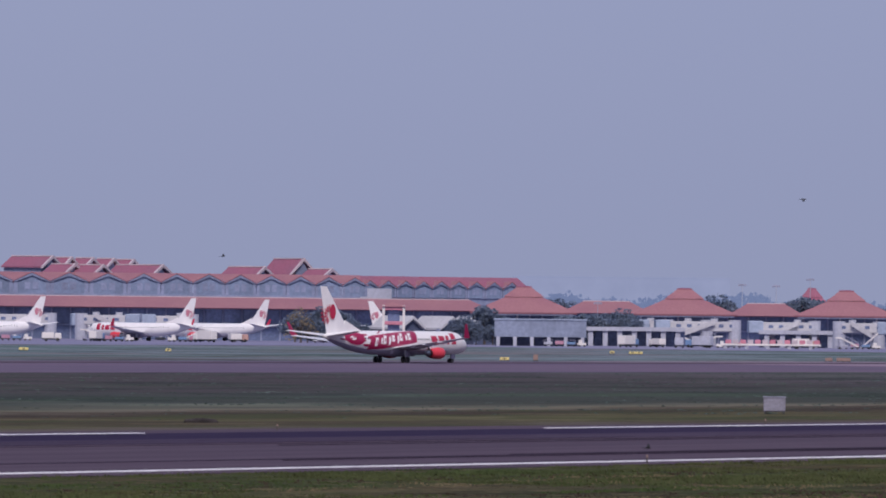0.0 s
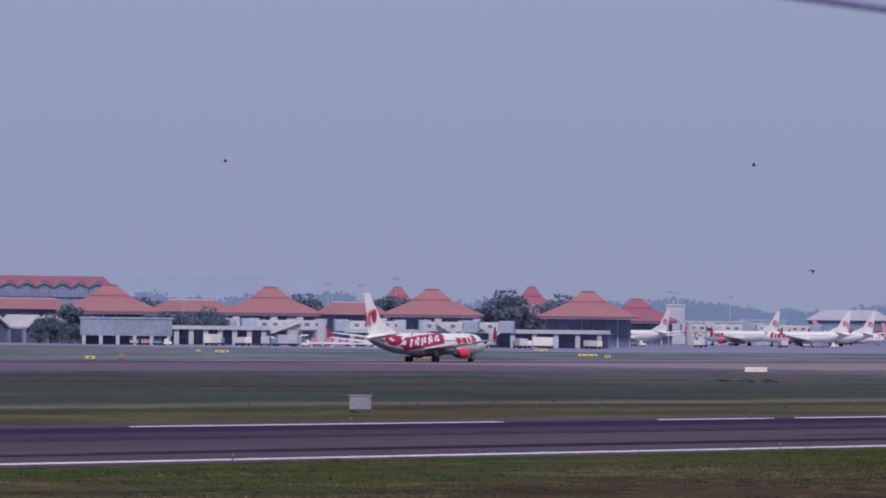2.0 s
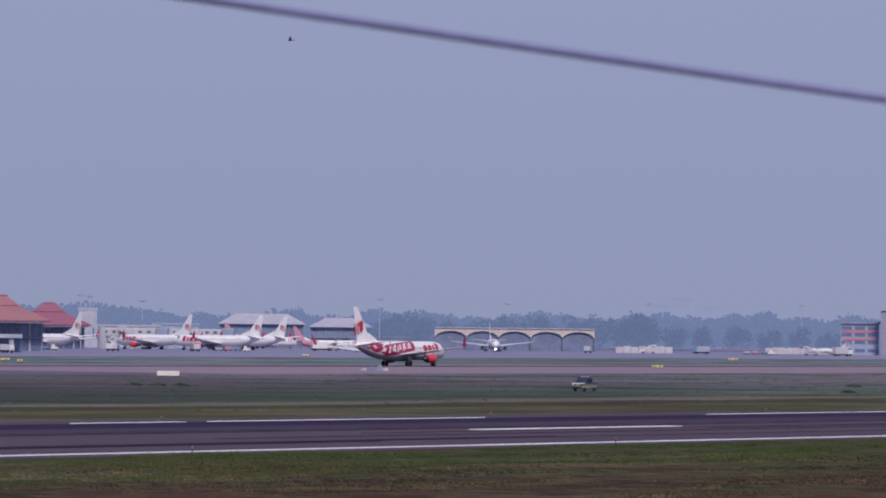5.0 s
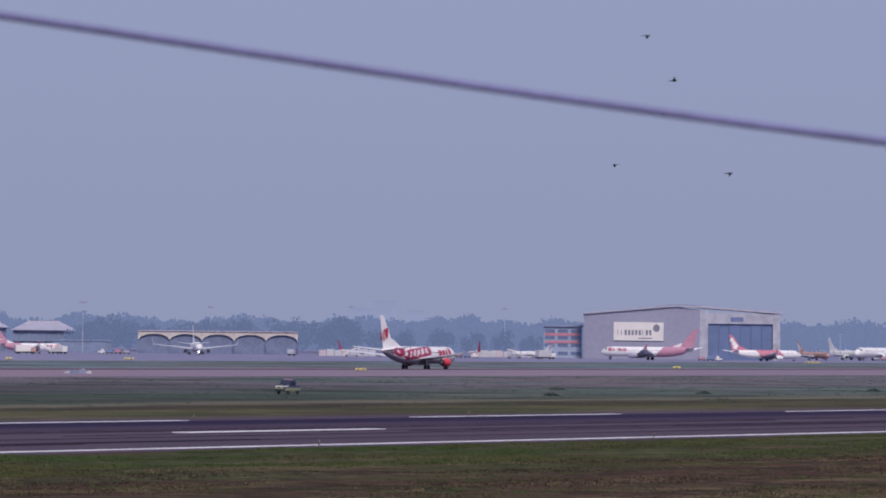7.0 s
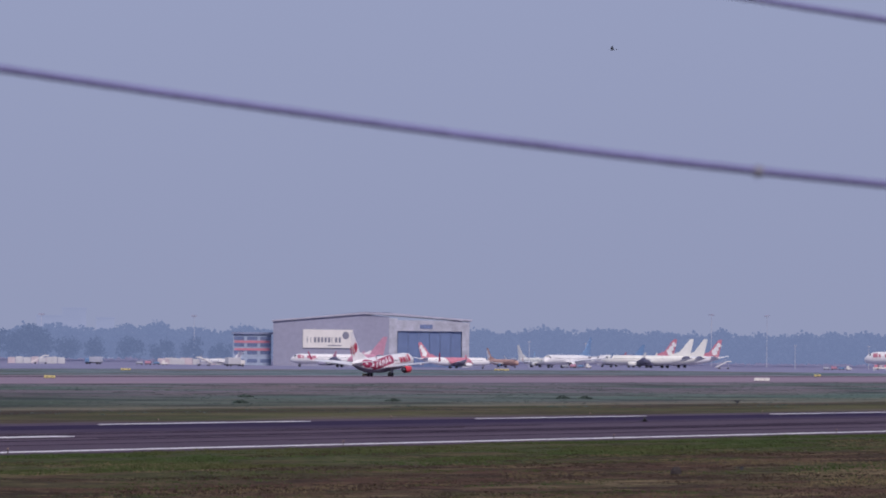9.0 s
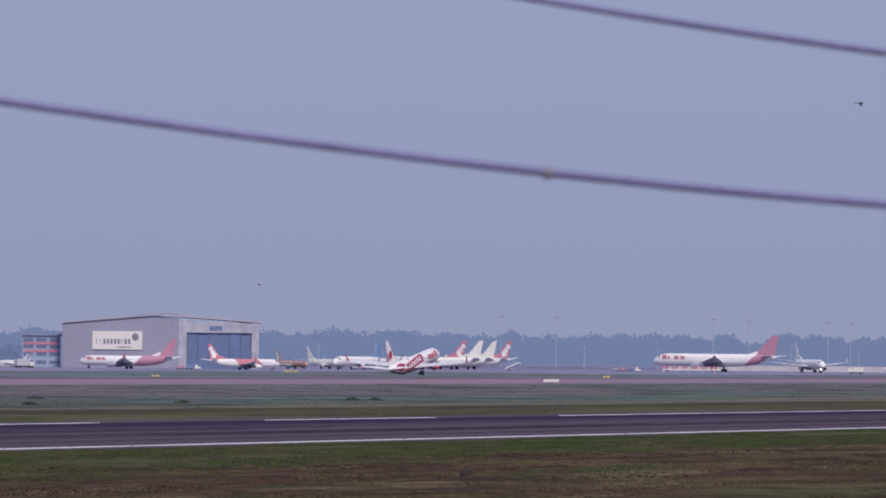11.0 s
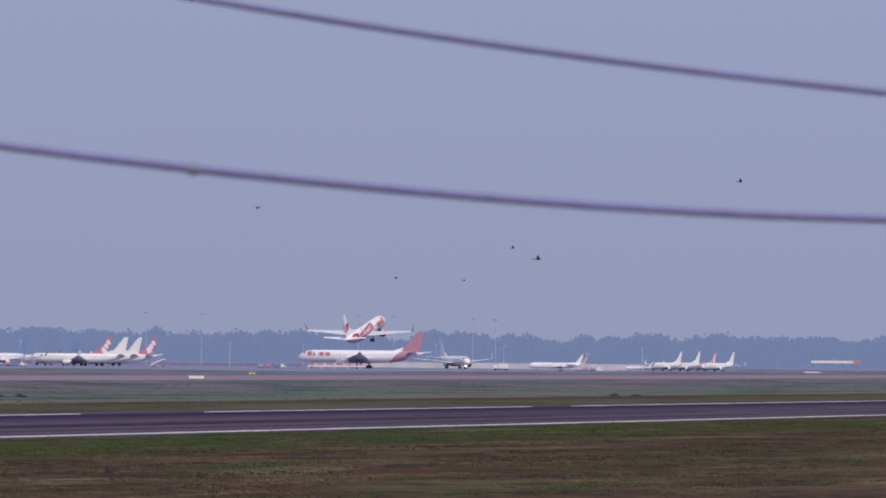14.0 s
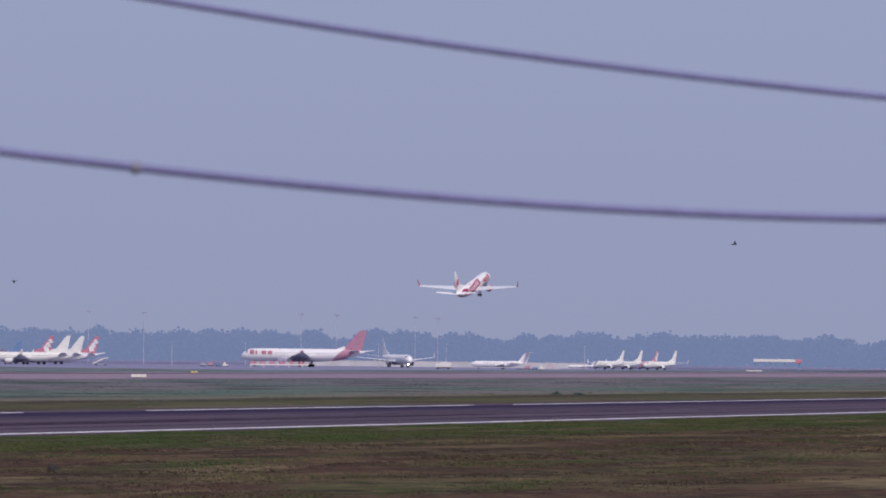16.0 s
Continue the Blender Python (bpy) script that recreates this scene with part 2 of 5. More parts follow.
M = dict(
    ground=ground_mat(),
    asphalt=mat("runway_asphalt", (0.1, 0.074, 0.1), 0.9, vary=0.16, scale=0.25, second=(0.075, 0.055, 0.08), stretch=(0.12, 3, 1), spec=0.04),
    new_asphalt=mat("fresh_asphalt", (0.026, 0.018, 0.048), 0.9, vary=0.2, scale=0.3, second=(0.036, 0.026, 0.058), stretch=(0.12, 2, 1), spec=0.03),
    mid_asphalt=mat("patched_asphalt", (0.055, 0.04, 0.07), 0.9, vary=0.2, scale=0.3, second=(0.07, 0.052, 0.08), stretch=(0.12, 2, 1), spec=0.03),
    rubber=mat("tyre_marks", (0.055, 0.04, 0.065), 0.9, vary=0.2, scale=0.5, stretch=(0.1, 1, 1), spec=0.04),
    # far paving: haze is mixed into these colours, less in the nearer section
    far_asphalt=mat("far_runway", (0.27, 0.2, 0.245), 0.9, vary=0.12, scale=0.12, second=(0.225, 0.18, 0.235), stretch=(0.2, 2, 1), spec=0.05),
    far_less_hazed=mat("less_hazed_runway", (0.15, 0.112, 0.16), 0.9, vary=0.16, scale=0.12, second=(0.12, 0.095, 0.145), stretch=(0.2, 2, 1), spec=0.05),
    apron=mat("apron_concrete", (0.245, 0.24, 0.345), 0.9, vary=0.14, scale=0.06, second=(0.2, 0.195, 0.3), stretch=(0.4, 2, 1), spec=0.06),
    line=mat("runway_paint", (0.86, 0.85, 0.86), 0.8, vary=0.12, scale=1.0, second=(0.72, 0.7, 0.73), stretch=(0.2, 1, 1), spec=0.05),
    white=mat("aircraft_white", (0.86, 0.83, 0.83), 0.3, vary=0.04, scale=0.3),
    cream=mat("primer_white", (0.8, 0.78, 0.73), 0.45, vary=0.05, scale=0.3),
    grey=mat("wing_grey", (0.74, 0.74, 0.78), 0.35, vary=0.06, scale=0.4),
    belly=mat("belly_grey", (0.36, 0.34, 0.46), 0.45, vary=0.1, scale=0.4),
    red=mat("livery_red", (0.5, 0.016, 0.065), 0.35, vary=0.08, scale=0.5),
    crimson=mat("livery_crimson", (0.36, 0.01, 0.075), 0.35, vary=0.08, scale=0.5),
    nacelle=mat("nacelle_red", (0.75, 0.05, 0.075), 0.35, vary=0.06, scale=0.5),
    # maroon paled with the haze that lies over distant liveries
    maroon=mat("hazed_maroon", (0.5, 0.25, 0.34), 0.5, vary=0.1, scale=0.3),
    blue=mat("livery_blue", (0.17, 0.28, 0.47), 0.4, vary=0.1, scale=0.3),
    orange=mat("pale_orange", (0.55, 0.33, 0.28), 0.5, vary=0.12, scale=0.3),
    tyre=mat("tyre_rubber", (0.03, 0.03, 0.035), 0.8, vary=0.1),
    metal=mat("strut_metal", (0.4, 0.4, 0.42), 0.35, 0.8, vary=0.1),
    dark=mat("dark_opening", (0.03, 0.035, 0.05), 0.6, vary=0.1),
    glass=mat("window_glass", (0.03, 0.04, 0.06), 0.08, vary=0.05),
    # reflecting glazing, its base colour blued to stand in for haze
    facade=mat("sky_reflecting_glazing", (0.21, 0.26, 0.43), 0.22, 0.3, vary=0.2, scale=0.4),
    tile=mat("clay_roof_tiles", (0.33, 0.15, 0.17), 0.75, vary=0.1, scale=0.5, second=(0.3, 0.13, 0.16)),
    tile_old=mat("weathered_roof_tiles", (0.29, 0.095, 0.15), 0.75, vary=0.12, scale=0.4, second=(0.25, 0.1, 0.155)),
    trim=mat("roof_trim", (0.55, 0.46, 0.5), 0.7, vary=0.08),
    cream_front=mat("cream_render", (0.6, 0.53, 0.5), 0.8, vary=0.1, scale=0.3),
    # colour of the hazy shade in the bay mouths, also on their piers
    shutter=mat("hazed_shade_blue", (0.17, 0.205, 0.32), 0.7, vary=0.15, scale=0.5),
    block_blue=mat("blue_grey_render", (0.25, 0.29, 0.4), 0.8, vary=0.15, scale=0.3),
    # dark blue that stands in for shade inside openings
    shade_blue=mat("painted_shade_blue", (0.09, 0.11, 0.19), 0.8, vary=0.2, scale=0.4),
    # wall and timber colours blued and lifted as haze
    wall=mat("haze_blue_wall", (0.34, 0.4, 0.53), 0.7, vary=0.12, scale=0.3),
    wall_dark=mat("haze_blue_timber", (0.24, 0.27, 0.4), 0.5, vary=0.15, scale=0.4),
    concrete=mat("pale_concrete", (0.44, 0.45, 0.53), 0.8, vary=0.1, scale=0.4),
    beige=mat("cream_panels", (0.52, 0.51, 0.54), 0.7, vary=0.08, scale=0.4),
    hall=mat("pale_metal_roof", (0.42, 0.4, 0.48), 0.7, vary=0.1, scale=0.1, second=(0.36, 0.36, 0.46)),
    steel=mat("grey_cladding", (0.3, 0.3, 0.4), 0.6, vary=0.06, scale=0.2),
    # gable colour with haze blue in it
    gable=mat("haze_blue_gable", (0.2, 0.25, 0.375), 0.7, vary=0.15, scale=0.3),
    board=mat("sign_white", (0.74, 0.7, 0.67), 0.6, vary=0.04),
    mark=mat("sign_ink", (0.2, 0.2, 0.26), 0.6, vary=0.05),
    brown=mat("sign_back_brown", (0.3, 0.2, 0.17), 0.7, vary=0.15),
    yellow=mat("sign_yellow", (0.72, 0.6, 0.24), 0.5, vary=0.06),
    # red with distance haze mixed in, for things across the apron
    red_hazed=mat("hazed_red", (0.58, 0.22, 0.29), 0.5, vary=0.12, scale=0.3),
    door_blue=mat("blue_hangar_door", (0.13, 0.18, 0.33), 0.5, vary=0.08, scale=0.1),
    mottled=mat("mottled_concrete", (0.46, 0.46, 0.54), 0.8, vary=0.13, scale=0.9),
    car=mat("pale_yellow_paint", (0.45, 0.46, 0.2), 0.4, vary=0.1),
    navy=mat("navy_paint", (0.035, 0.045, 0.13), 0.35, vary=0.1),
    cabinet=mat("weathered_grey_paint", (0.27, 0.26, 0.33), 0.7, vary=0.15, scale=2.0),
    bark=mat("bark", (0.11, 0.09, 0.08), 0.9, vary=0.2),
    # leaf colour paled and blued to carry the haze before the trees
    leaf=leaf_mat("hazed_tree_leaves", (0.25, 0.305, 0.4)),
    leaf_dry=leaf_mat("yellowed_leaves", (0.38, 0.31, 0.22)),
    # the blue emission of these three stands in for distance haze
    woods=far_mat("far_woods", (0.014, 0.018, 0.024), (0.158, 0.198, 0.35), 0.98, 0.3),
    grove=far_mat("hazy_grove_leaves", (0.022, 0.03, 0.04), (0.125, 0.16, 0.29), 0.92, 0.3),
    haze_wall=far_mat("hazy_far_city", (0.08, 0.08, 0.1), (0.235, 0.268, 0.42), 0.96, 0.02),
    tuft=mat("grass_blades", (0.05, 0.072, 0.027), 0.9, vary=0.35, scale=0.12, second=(0.072, 0.072, 0.033), spec=0.05),
    straw=mat("dry_straw", (0.17, 0.135, 0.08), 0.9, vary=0.3, scale=0.2, second=(0.11, 0.085, 0.05), spec=0.05),
    stubble=mat("brown_stubble", (0.06, 0.042, 0.032), 0.9, vary=0.35, scale=0.2, second=(0.035, 0.026, 0.02), spec=0.05),
    soil=mat("dark_clods", (0.07, 0.06, 0.06), 0.95, vary=0.3, scale=2.0, spec=0.05),
    shrub=mat("low_shrubs", (0.1, 0.135, 0.12), 0.9, vary=0.3, scale=0.3, spec=0.05),
    cable=mat("cable_sheath", (0.205, 0.2, 0.385), 0.6, vary=0.1, scale=3, spec=0.1),
    bird=mat("dark_feathers", (0.02, 0.02, 0.025), 0.8, vary=0.1),
    lamp=glow("landing_light", (1.0, 0.95, 0.85), 6.0),
    beacon=glow("wing_light", (1.0, 0.1, 0.05), 1.2),
)


# ---- building blocks ----
def at(u, d, z=0.0):
    """A place on the plan: u to the right of the first line of sight (12000 to the radian), d metres off."""
    b = radians(35.22) - u / 12000
    return Vector((d * math.cos(b), d * math.sin(b), z))


def facing(u, d, z=0.0, turn=0.0):
    """A pose at that place, its x to the right and its y away from the roof where the camera stands, turned by so many degrees."""
    p = at(u, d, z)
    return pose(p.x, p.y, p.z, 0, 0, 35.22 - math.degrees(u / 12000) - 90 + turn)


def thing(name, label, category, group="", kind=""):
    return tagged(new(name), label, category, group, kind)


def part(name, bm, material, parent=None, label="", smooth=False):
    me = bpy.data.meshes.new(name)
    if smooth:
        for f in bm.faces:
            f.smooth = True
    bm.to_mesh(me)
    bm.free()
    me.materials.append(material)
    ob = new(name, me)
    if parent:
        ob.parent = parent
    return tagged(ob, label)


def box(bm, x0, x1, y0, y1, z0, z1, bevel=0.0):
    vs = [bm.verts.new((x, y, z)) for x in (x0, x1) for y in (y0, y1) for z in (z0, z1)]
    for q in ((0, 1, 3, 2), (4, 6, 7, 5), (0, 4, 5, 1), (2, 3, 7, 6), (0, 2, 6, 4), (1, 5, 7, 3)):
        bm.faces.new([vs[i] for i in q])
    if bevel:
        es = {e for v in vs for e in v.link_edges}
        bmesh.ops.bevel(bm, geom=list(es), offset=bevel, segments=1, affect="EDGES")
    return bm


def boxes(*dims, bevel=0.0):
    bm = bmesh.new()
    for d in dims:
        box(bm, *d, bevel=bevel)
    return bm


def rings(bm, loops, cap=True, closed=True):
    """A skin over loops of points, each of the same count."""
    vl = [[bm.verts.new(p) for p in lp] for lp in loops]
    n = len(vl[0])
    for a, b in zip(vl, vl[1:]):
        for i in range(n if closed else n - 1):
            j = (i + 1) % n
            bm.faces.new((a[i], a[j], b[j], b[i]))
    if cap:
        bm.faces.new(list(reversed(vl[0])))
        bm.faces.new(vl[-1])
    bmesh.ops.recalc_face_normals(bm, faces=bm.faces)
    return bm


def tube(bm, p, q, r0, r1, n=8):
    p, q = Vector(p), Vector(q)
    side = (q - p).to_track_quat("Z", "Y").to_matrix()
    loops = [[c + side @ Vector((r * math.cos(2 * math.pi * i / n), r * math.sin(2 * math.pi * i / n), 0)) for i in range(n)] for c, r in ((p, r0), (q, r1))]
    return rings(bm, loops)


def prism(bm, pts, axis, a, b):
    """A plate: the outline pts carried from a to b along axis (0 x, 1 y, 2 z)."""
    def place(u, v, w):
        return [(w, u, v), (u, w, v), (u, v, w)][axis]
    return rings(bm, [[place(u, v, w) for u, v in pts] for w in (a, b)])


# ---- aircraft ----
class Hull:
    """A fuselage: nose at +front, tail at -back, its lower side at bottom."""

    def __init__(self, front, back, r, zc):
        self.front, self.back, self.r, self.zc = front, back, r, zc
        L = front + back
        self.st = [(front, 0.03, -0.32), (front - 0.006 * L, 0.3, -0.3), (front - 0.02 * L, 0.56, -0.22), (front - 0.045 * L, 0.78, -0.1), (front - 0.075 * L, 0.93, -0.03),
                   (front - 0.12 * L, 1.0, 0.0), (front - 0.3 * L, 1.0, 0.0), (front - 0.5 * L, 1.0, 0.0), (front - 0.66 * L, 1.0, 0.0), (front - 0.75 * L, 0.93, 0.07),
                   (front - 0.84 * L, 0.74, 0.22), (front - 0.92 * L, 0.48, 0.4), (front - 0.975 * L, 0.24, 0.53), (-back, 0.09, 0.58)]

    def at(self, x, a, off=0.0):
        """The skin at x, a radians from the top towards -y, off metres out."""
        for (x0, s0, c0), (x1, s1, c1) in zip(self.st, self.st[1:]):
            if x1 <= x <= x0:
                k = (x0 - x) / (x0 - x1)
                s, c = s0 + (s1 - s0) * k, c0 + (c1 - c0) * k
                r = self.r * s + off
                return Vector((x, -r * math.sin(a), self.zc + self.r * c + r * math.cos(a) * 1.03))
        return Vector((x, 0, self.zc))

    def skin(self, n=24):
        loops = [[self.at(x, 2 * math.pi * i / n) for i in range(n)] for x, _, _ in self.st]
        return rings(bmesh.new(), loops)

    def disc(self, x, a, rx, ra, off):
        """A painted round field: rx metres along the hull and ra degrees round it."""
        bm = bmesh.new()
        mid = bm.verts.new(self.at(x, radians(a), off))
        for k in (0.5, 1.0):
            ring = [bm.verts.new(self.at(x + rx * k * math.cos(i * math.pi / 10), radians(a + ra * k * math.sin(i * math.pi / 10)), off)) for i in range(20)]
            for i in range(20):
                j = (i + 1) % 20
                bm.faces.new((mid, ring[i], ring[j]) if k == 0.5 else (last[i], ring[i], ring[j], last[j]))
            last = ring
        return bm

    def patch(self, x0, x1, a0, a1, shear=0.0, off=0.03, nx=8, na=5, bm=None, rise=0.0):
        """A painted field: x0..x1 along the hull, a0..a1 degrees from the top, sheared along x per degree."""
        bm = bm or bmesh.new()
        grid = [[bm.verts.new(self.at(x0 + (x1 - x0) * i / nx + shear * abs(a1 - a0) * j / na, radians(a0 + (a1 - a0) * j / na + rise * i / nx * (1 if a1 > a0 else -1)), off)) for j in range(na + 1)] for i in range(nx + 1)]
        for i in range(nx):
            for j in range(na):
                bm.faces.new((grid[i][j], grid[i + 1][j], grid[i + 1][j + 1], grid[i][j + 1]))
        return bm


def blade(bm, root, tip, cr, ct, tr, tt, up=(0, 0, 1)):
    """A wing or fin: root and tip leading edges, chords and thicknesses."""
    up = Vector(up)
    prof = [(0, 0), (0.04, 0.45), (0.25, 1.0), (0.6, 0.7), (1, 0.04), (1, -0.04), (0.6, -0.5), (0.25, -0.7), (0.04, -0.35)]
    loops = [[Vector(p) + Vector((-c * u, 0, 0)) + up * (t * v * 0.5) for u, v in prof] for p, c, t in ((root, cr, tr), (tip, ct, tt))]
    return rings(bm, loops)


def wheel(bm, x, y, z, r, w):
    prof = [(-w / 2, r * 0.55), (-w / 2, r * 0.9), (-w * 0.3, r), (w * 0.3, r), (w / 2, r * 0.9), (w / 2, r * 0.55)]
    loops = [[(x + rr * math.cos(2 * math.pi * i / 14), y + yy, z + rr * math.sin(2 * math.pi * i / 14)) for i in range(14)] for yy, rr in prof]
    return rings(bm, loops)


def lotus(x, z, y, s):
    """The fin's emblem: a round head with a fan of petals, piece by piece."""
    bm = bmesh.new()
    bm.faces.new([bm.verts.new((x + s * (0.5 + 0.62 * math.cos(2 * math.pi * i / 16)), y, z + s * (0.3 + 0.95 * math.sin(2 * math.pi * i / 16)))) for i in range(16)])
    out = [("emblem_head", bm)]
    for k in range(7):
        a = radians(95 + 25 * k)
        d, sd = Vector((math.cos(a), 0, math.sin(a))), Vector((-math.sin(a), 0, math.cos(a)))
        c = Vector((x - 0.1 * s, y, z - 0.05 * s))
        bm = bmesh.new()
        bm.faces.new([bm.verts.new(p) for p in (c + d * s * 0.35, c + d * s * 0.9 + sd * s * 0.16, c + d * s * 1.35, c + d * s * 0.9 - sd * s * 0.16)])
        out.append(("emblem_petal", bm))
    return out


def airliner(label, livery="plain", body="white", fin_mat="white", engine_mat="white", size=1.0, wide=False, gear=True, hero=False, group=""):
    """A twin-engined airliner on its wheels: origin on the ground between the main wheels, nose to +x."""
    root = thing("airliner", label, "aircraft", group)
    if wide:
        hull = Hull(33.5, 29.5, 2.85, 5.4)
        g = dict(span=29, rx=8.5, rz=4.3, rc=11.5, tc=2.6, sweep=19, dih=2.2, ey=9.4, ex=9.5, ez=2.75, er=1.5, el=6.0, fx=-18, fc=10, fh=9.0, ft=3.6, fs=9.0, sx=-21.5, sc=6.0, ss=9.7, st=2.4, sw=6.5, wl=1.1)
    else:
        hull = Hull(21.2, 19.5, 1.95, 3.35)
        g = dict(span=17.8, rx=5.9, rz=2.35, rc=7.9, tc=1.6, sweep=8.6, dih=2.0, ey=4.85, ex=7.6, ez=1.68, er=1.02, el=4.4, fx=-11.9, fc=6.6, fh=7.5, ft=1.8, fs=6.6, sx=-14.7, sc=4.2, ss=7.2, st=1.5, sw=4.0, wl=2.3)
    part("fuselage", hull.skin(), M[body], root, smooth=True)
    top = hull.zc + hull.r
    # belly fairing
    bm = bmesh.new()
    loops = []
    for x, w, d in ((g["rx"] + 1.5, 0.3, 0.0), (g["rx"], 0.8, 0.25), (g["rx"] - g["rc"] * 0.5, 1.02, 0.35), (g["rx"] - g["rc"], 0.85, 0.25), (g["rx"] - g["rc"] - 1.8, 0.3, 0.0)):
        loops.append([(x, hull.r * w * math.cos(radians(a)), hull.zc - hull.r * 0.35 + (hull.r * 0.68 + d) * math.sin(radians(a)) * (1 if w > 0.5 else 0.8)) for a in range(180, 361, 20)])
    part("wing_fairing", rings(bm, loops), M["belly"], root, smooth=True)
    for s, side in ((-1, "starboard"), (1, "port")):
        tip = Vector((g["rx"] - g["sweep"], s * g["span"], g["rz"] + g["dih"]))
        wing = part("wing", blade(bmesh.new(), (g["rx"], s * hull.r * 0.5, g["rz"]), tip, g["rc"], g["tc"], 0.95, 0.22), M["grey"], root, "pale grey swept wing", smooth=False)
        for k in (0.3, 0.5, 0.72):
            p = Vector((g["rx"] - g["rc"] * 0.55 - g["sweep"] * k * 0.72, s * g["span"] * k, g["rz"] + g["dih"] * k - 0.28))
            part("flap_fairing", tube(bmesh.new(), p + Vector((0.9, 0, 0)), p - Vector((1.9, 0, -0.05)), 0.2, 0.08, 8), M["grey"], wing)
        bm = blade(bmesh.new(), tip + Vector((0.1, 0, -0.05)), tip + Vector((-1.5, s * 0.55, g["wl"])), g["tc"], 0.55, 0.16, 0.08, (0, 1, 0))
        part("winglet", bm, M[("crimson" if hero else "red") if livery == "lotus" else fin_mat], root, "upturned winglet")
        bm = blade(bmesh.new(), (g["sx"], s * 0.3, hull.zc + hull.r * 0.55), (g["sx"] - g["sw"], s * g["ss"], hull.zc + hull.r * 0.55 + 0.85), g["sc"], g["st"], 0.45, 0.14)
        part("tailplane", bm, M["white" if livery != "plain" else "grey"], root)
        # engine
        prof = [(0.0, 0.8), (-0.12, 0.95), (-0.5, 1.03), (-1.6, 1.05), (-2.6, 0.95), (-g["el"] * 0.8, 0.72)]
        bm = bmesh.new()
        rings(bm, [[(g["ex"] + x, s * g["ey"] + g["er"] * r * math.cos(2 * math.pi * i / 16), g["ez"] + g["er"] * r * math.sin(2 * math.pi * i / 16) * (0.94 if r > 0.9 else 1)) for i in range(16)] for x, r in prof], cap=False)
        eng = part("engine", bm, M[engine_mat], root, "rounded engine nacelle", smooth=True)
        bm = rings(bmesh.new(), [[(g["ex"] + x, s * g["ey"] + g["er"] * r * math.cos(2 * math.pi * i / 16), g["ez"] + g["er"] * r * math.sin(2 * math.pi * i / 16)) for i in range(16)] for x, r in ((0.0, 0.8), (-0.9, 0.82), (-1.0, 0.2))])
        part("fan", bm, M["dark"], eng)
        bm = rings(bmesh.new(), [[(g["ex"] + x, s * g["ey"] + g["er"] * r * math.cos(2 * math.pi * i / 12), g["ez"] + g["er"] * r * math.sin(2 * math.pi * i / 12)) for i in range(12)] for x, r in ((-g["el"] * 0.7, 0.7), (-g["el"], 0.42), (-g["el"] * 1.15, 0.12))])
        part("exhaust", bm, M["metal"], eng, smooth=True)
        bm = boxes((g["ex"] - g["el"] * 0.85, g["ex"] - 1.2, s * g["ey"] - 0.16, s * g["ey"] + 0.16, g["ez"] + g["er"] * 0.7, g["rz"] + g["dih"] * 0.3))
        part("pylon", bm, M["grey"], root)
    # fin with its dorsal fillet
    zf = hull.zc + hull.r * 0.75
    bm = blade(bmesh.new(), (g["fx"], 0, zf), (g["fx"] - g["fs"], 0, zf + g["fh"] + 0.3), g["fc"], g["ft"], 0.55, 0.2, (0, 1, 0))
    fin = part("fin", bm, M[fin_mat], root)
    bm = prism(bmesh.new(), [(g["fx"] + 3.4, top - 0.12), (g["fx"] - 1.4, zf + 2.2), (g["fx"] - 2.6, zf), (g["fx"] - 1, top - 0.4)], 1, -0.12, 0.12)
    part("dorsal_fillet", bm, M[fin_mat if fin_mat != "maroon" else body], root)
    # windows, doors and cockpit
    for s in (1, -1):
        bm = bmesh.new()
        n = 44 if hero else 30
        x0, x1 = hull.front * 0.72, -hull.back * 0.62
        for i in range(n):
            x = x0 + (x1 - x0) * i / n
            hull.patch(x, x - 0.27, s * 68, s * 77, off=0.02, nx=1, na=1, bm=bm)
        tagged(part("window_row", bm, M["glass"], root), kind="stuff")
    for a0, a1 in ((4, 28), (-28, -4), (31, 58), (-58, -31)):
        xa = hull.front - (0.045 if abs(a0) < 30 and abs(a1) < 30 else 0.055) * (hull.front + hull.back)
        part("cockpit_window", hull.patch(xa, xa - 0.75, a0 * 1.1, a1 * 1.1, off=0.03, nx=2, na=3), M["glass"], root)
    # wheels
    if gear:
        r = 0.56 if not wide else 0.7
        for x, y, n in ((hull.front - 4.0 if not wide else hull.front - 7, 0, "nose_gear"), (0.0, -2.86 if not wide else -5, "main_gear"), (0.0, 2.86 if not wide else 5, "main_gear")):
            rr = r * (0.72 if n == "nose_gear" else 1)
            leg = part(n, tube(bmesh.new(), (x, y, rr), (x + 0.1, y * 0.95, hull.zc - hull.r * 0.6), 0.13, 0.17), M["metal"], root)
            part("gear_door", boxes((x - 0.5, x + 0.6, y - 0.5, y - 0.44, rr * 1.7, hull.zc - hull.r * 0.75)), M["belly"], leg)
            for dx in ((0,) if not wide or n == "nose_gear" else (-0.9, 0.9)):
                for dy in (-0.42, 0.42):
                    part("wheel", wheel(bmesh.new(), x + dx, y + dy * (0.6 if n == "nose_gear" else 1), rr, rr, 0.4), M["tyre"], leg)
    if livery == "lotus":
        for s in (1, -1):
            for n, bm in lotus(g["fx"] - g["fs"] * 0.62 - 1.9, zf + 3.2, -s * 0.33, 1.35 if hero else 1.1):
                part(n, bm, M["red" if hero else "red_hazed"], fin, "red flower emblem")
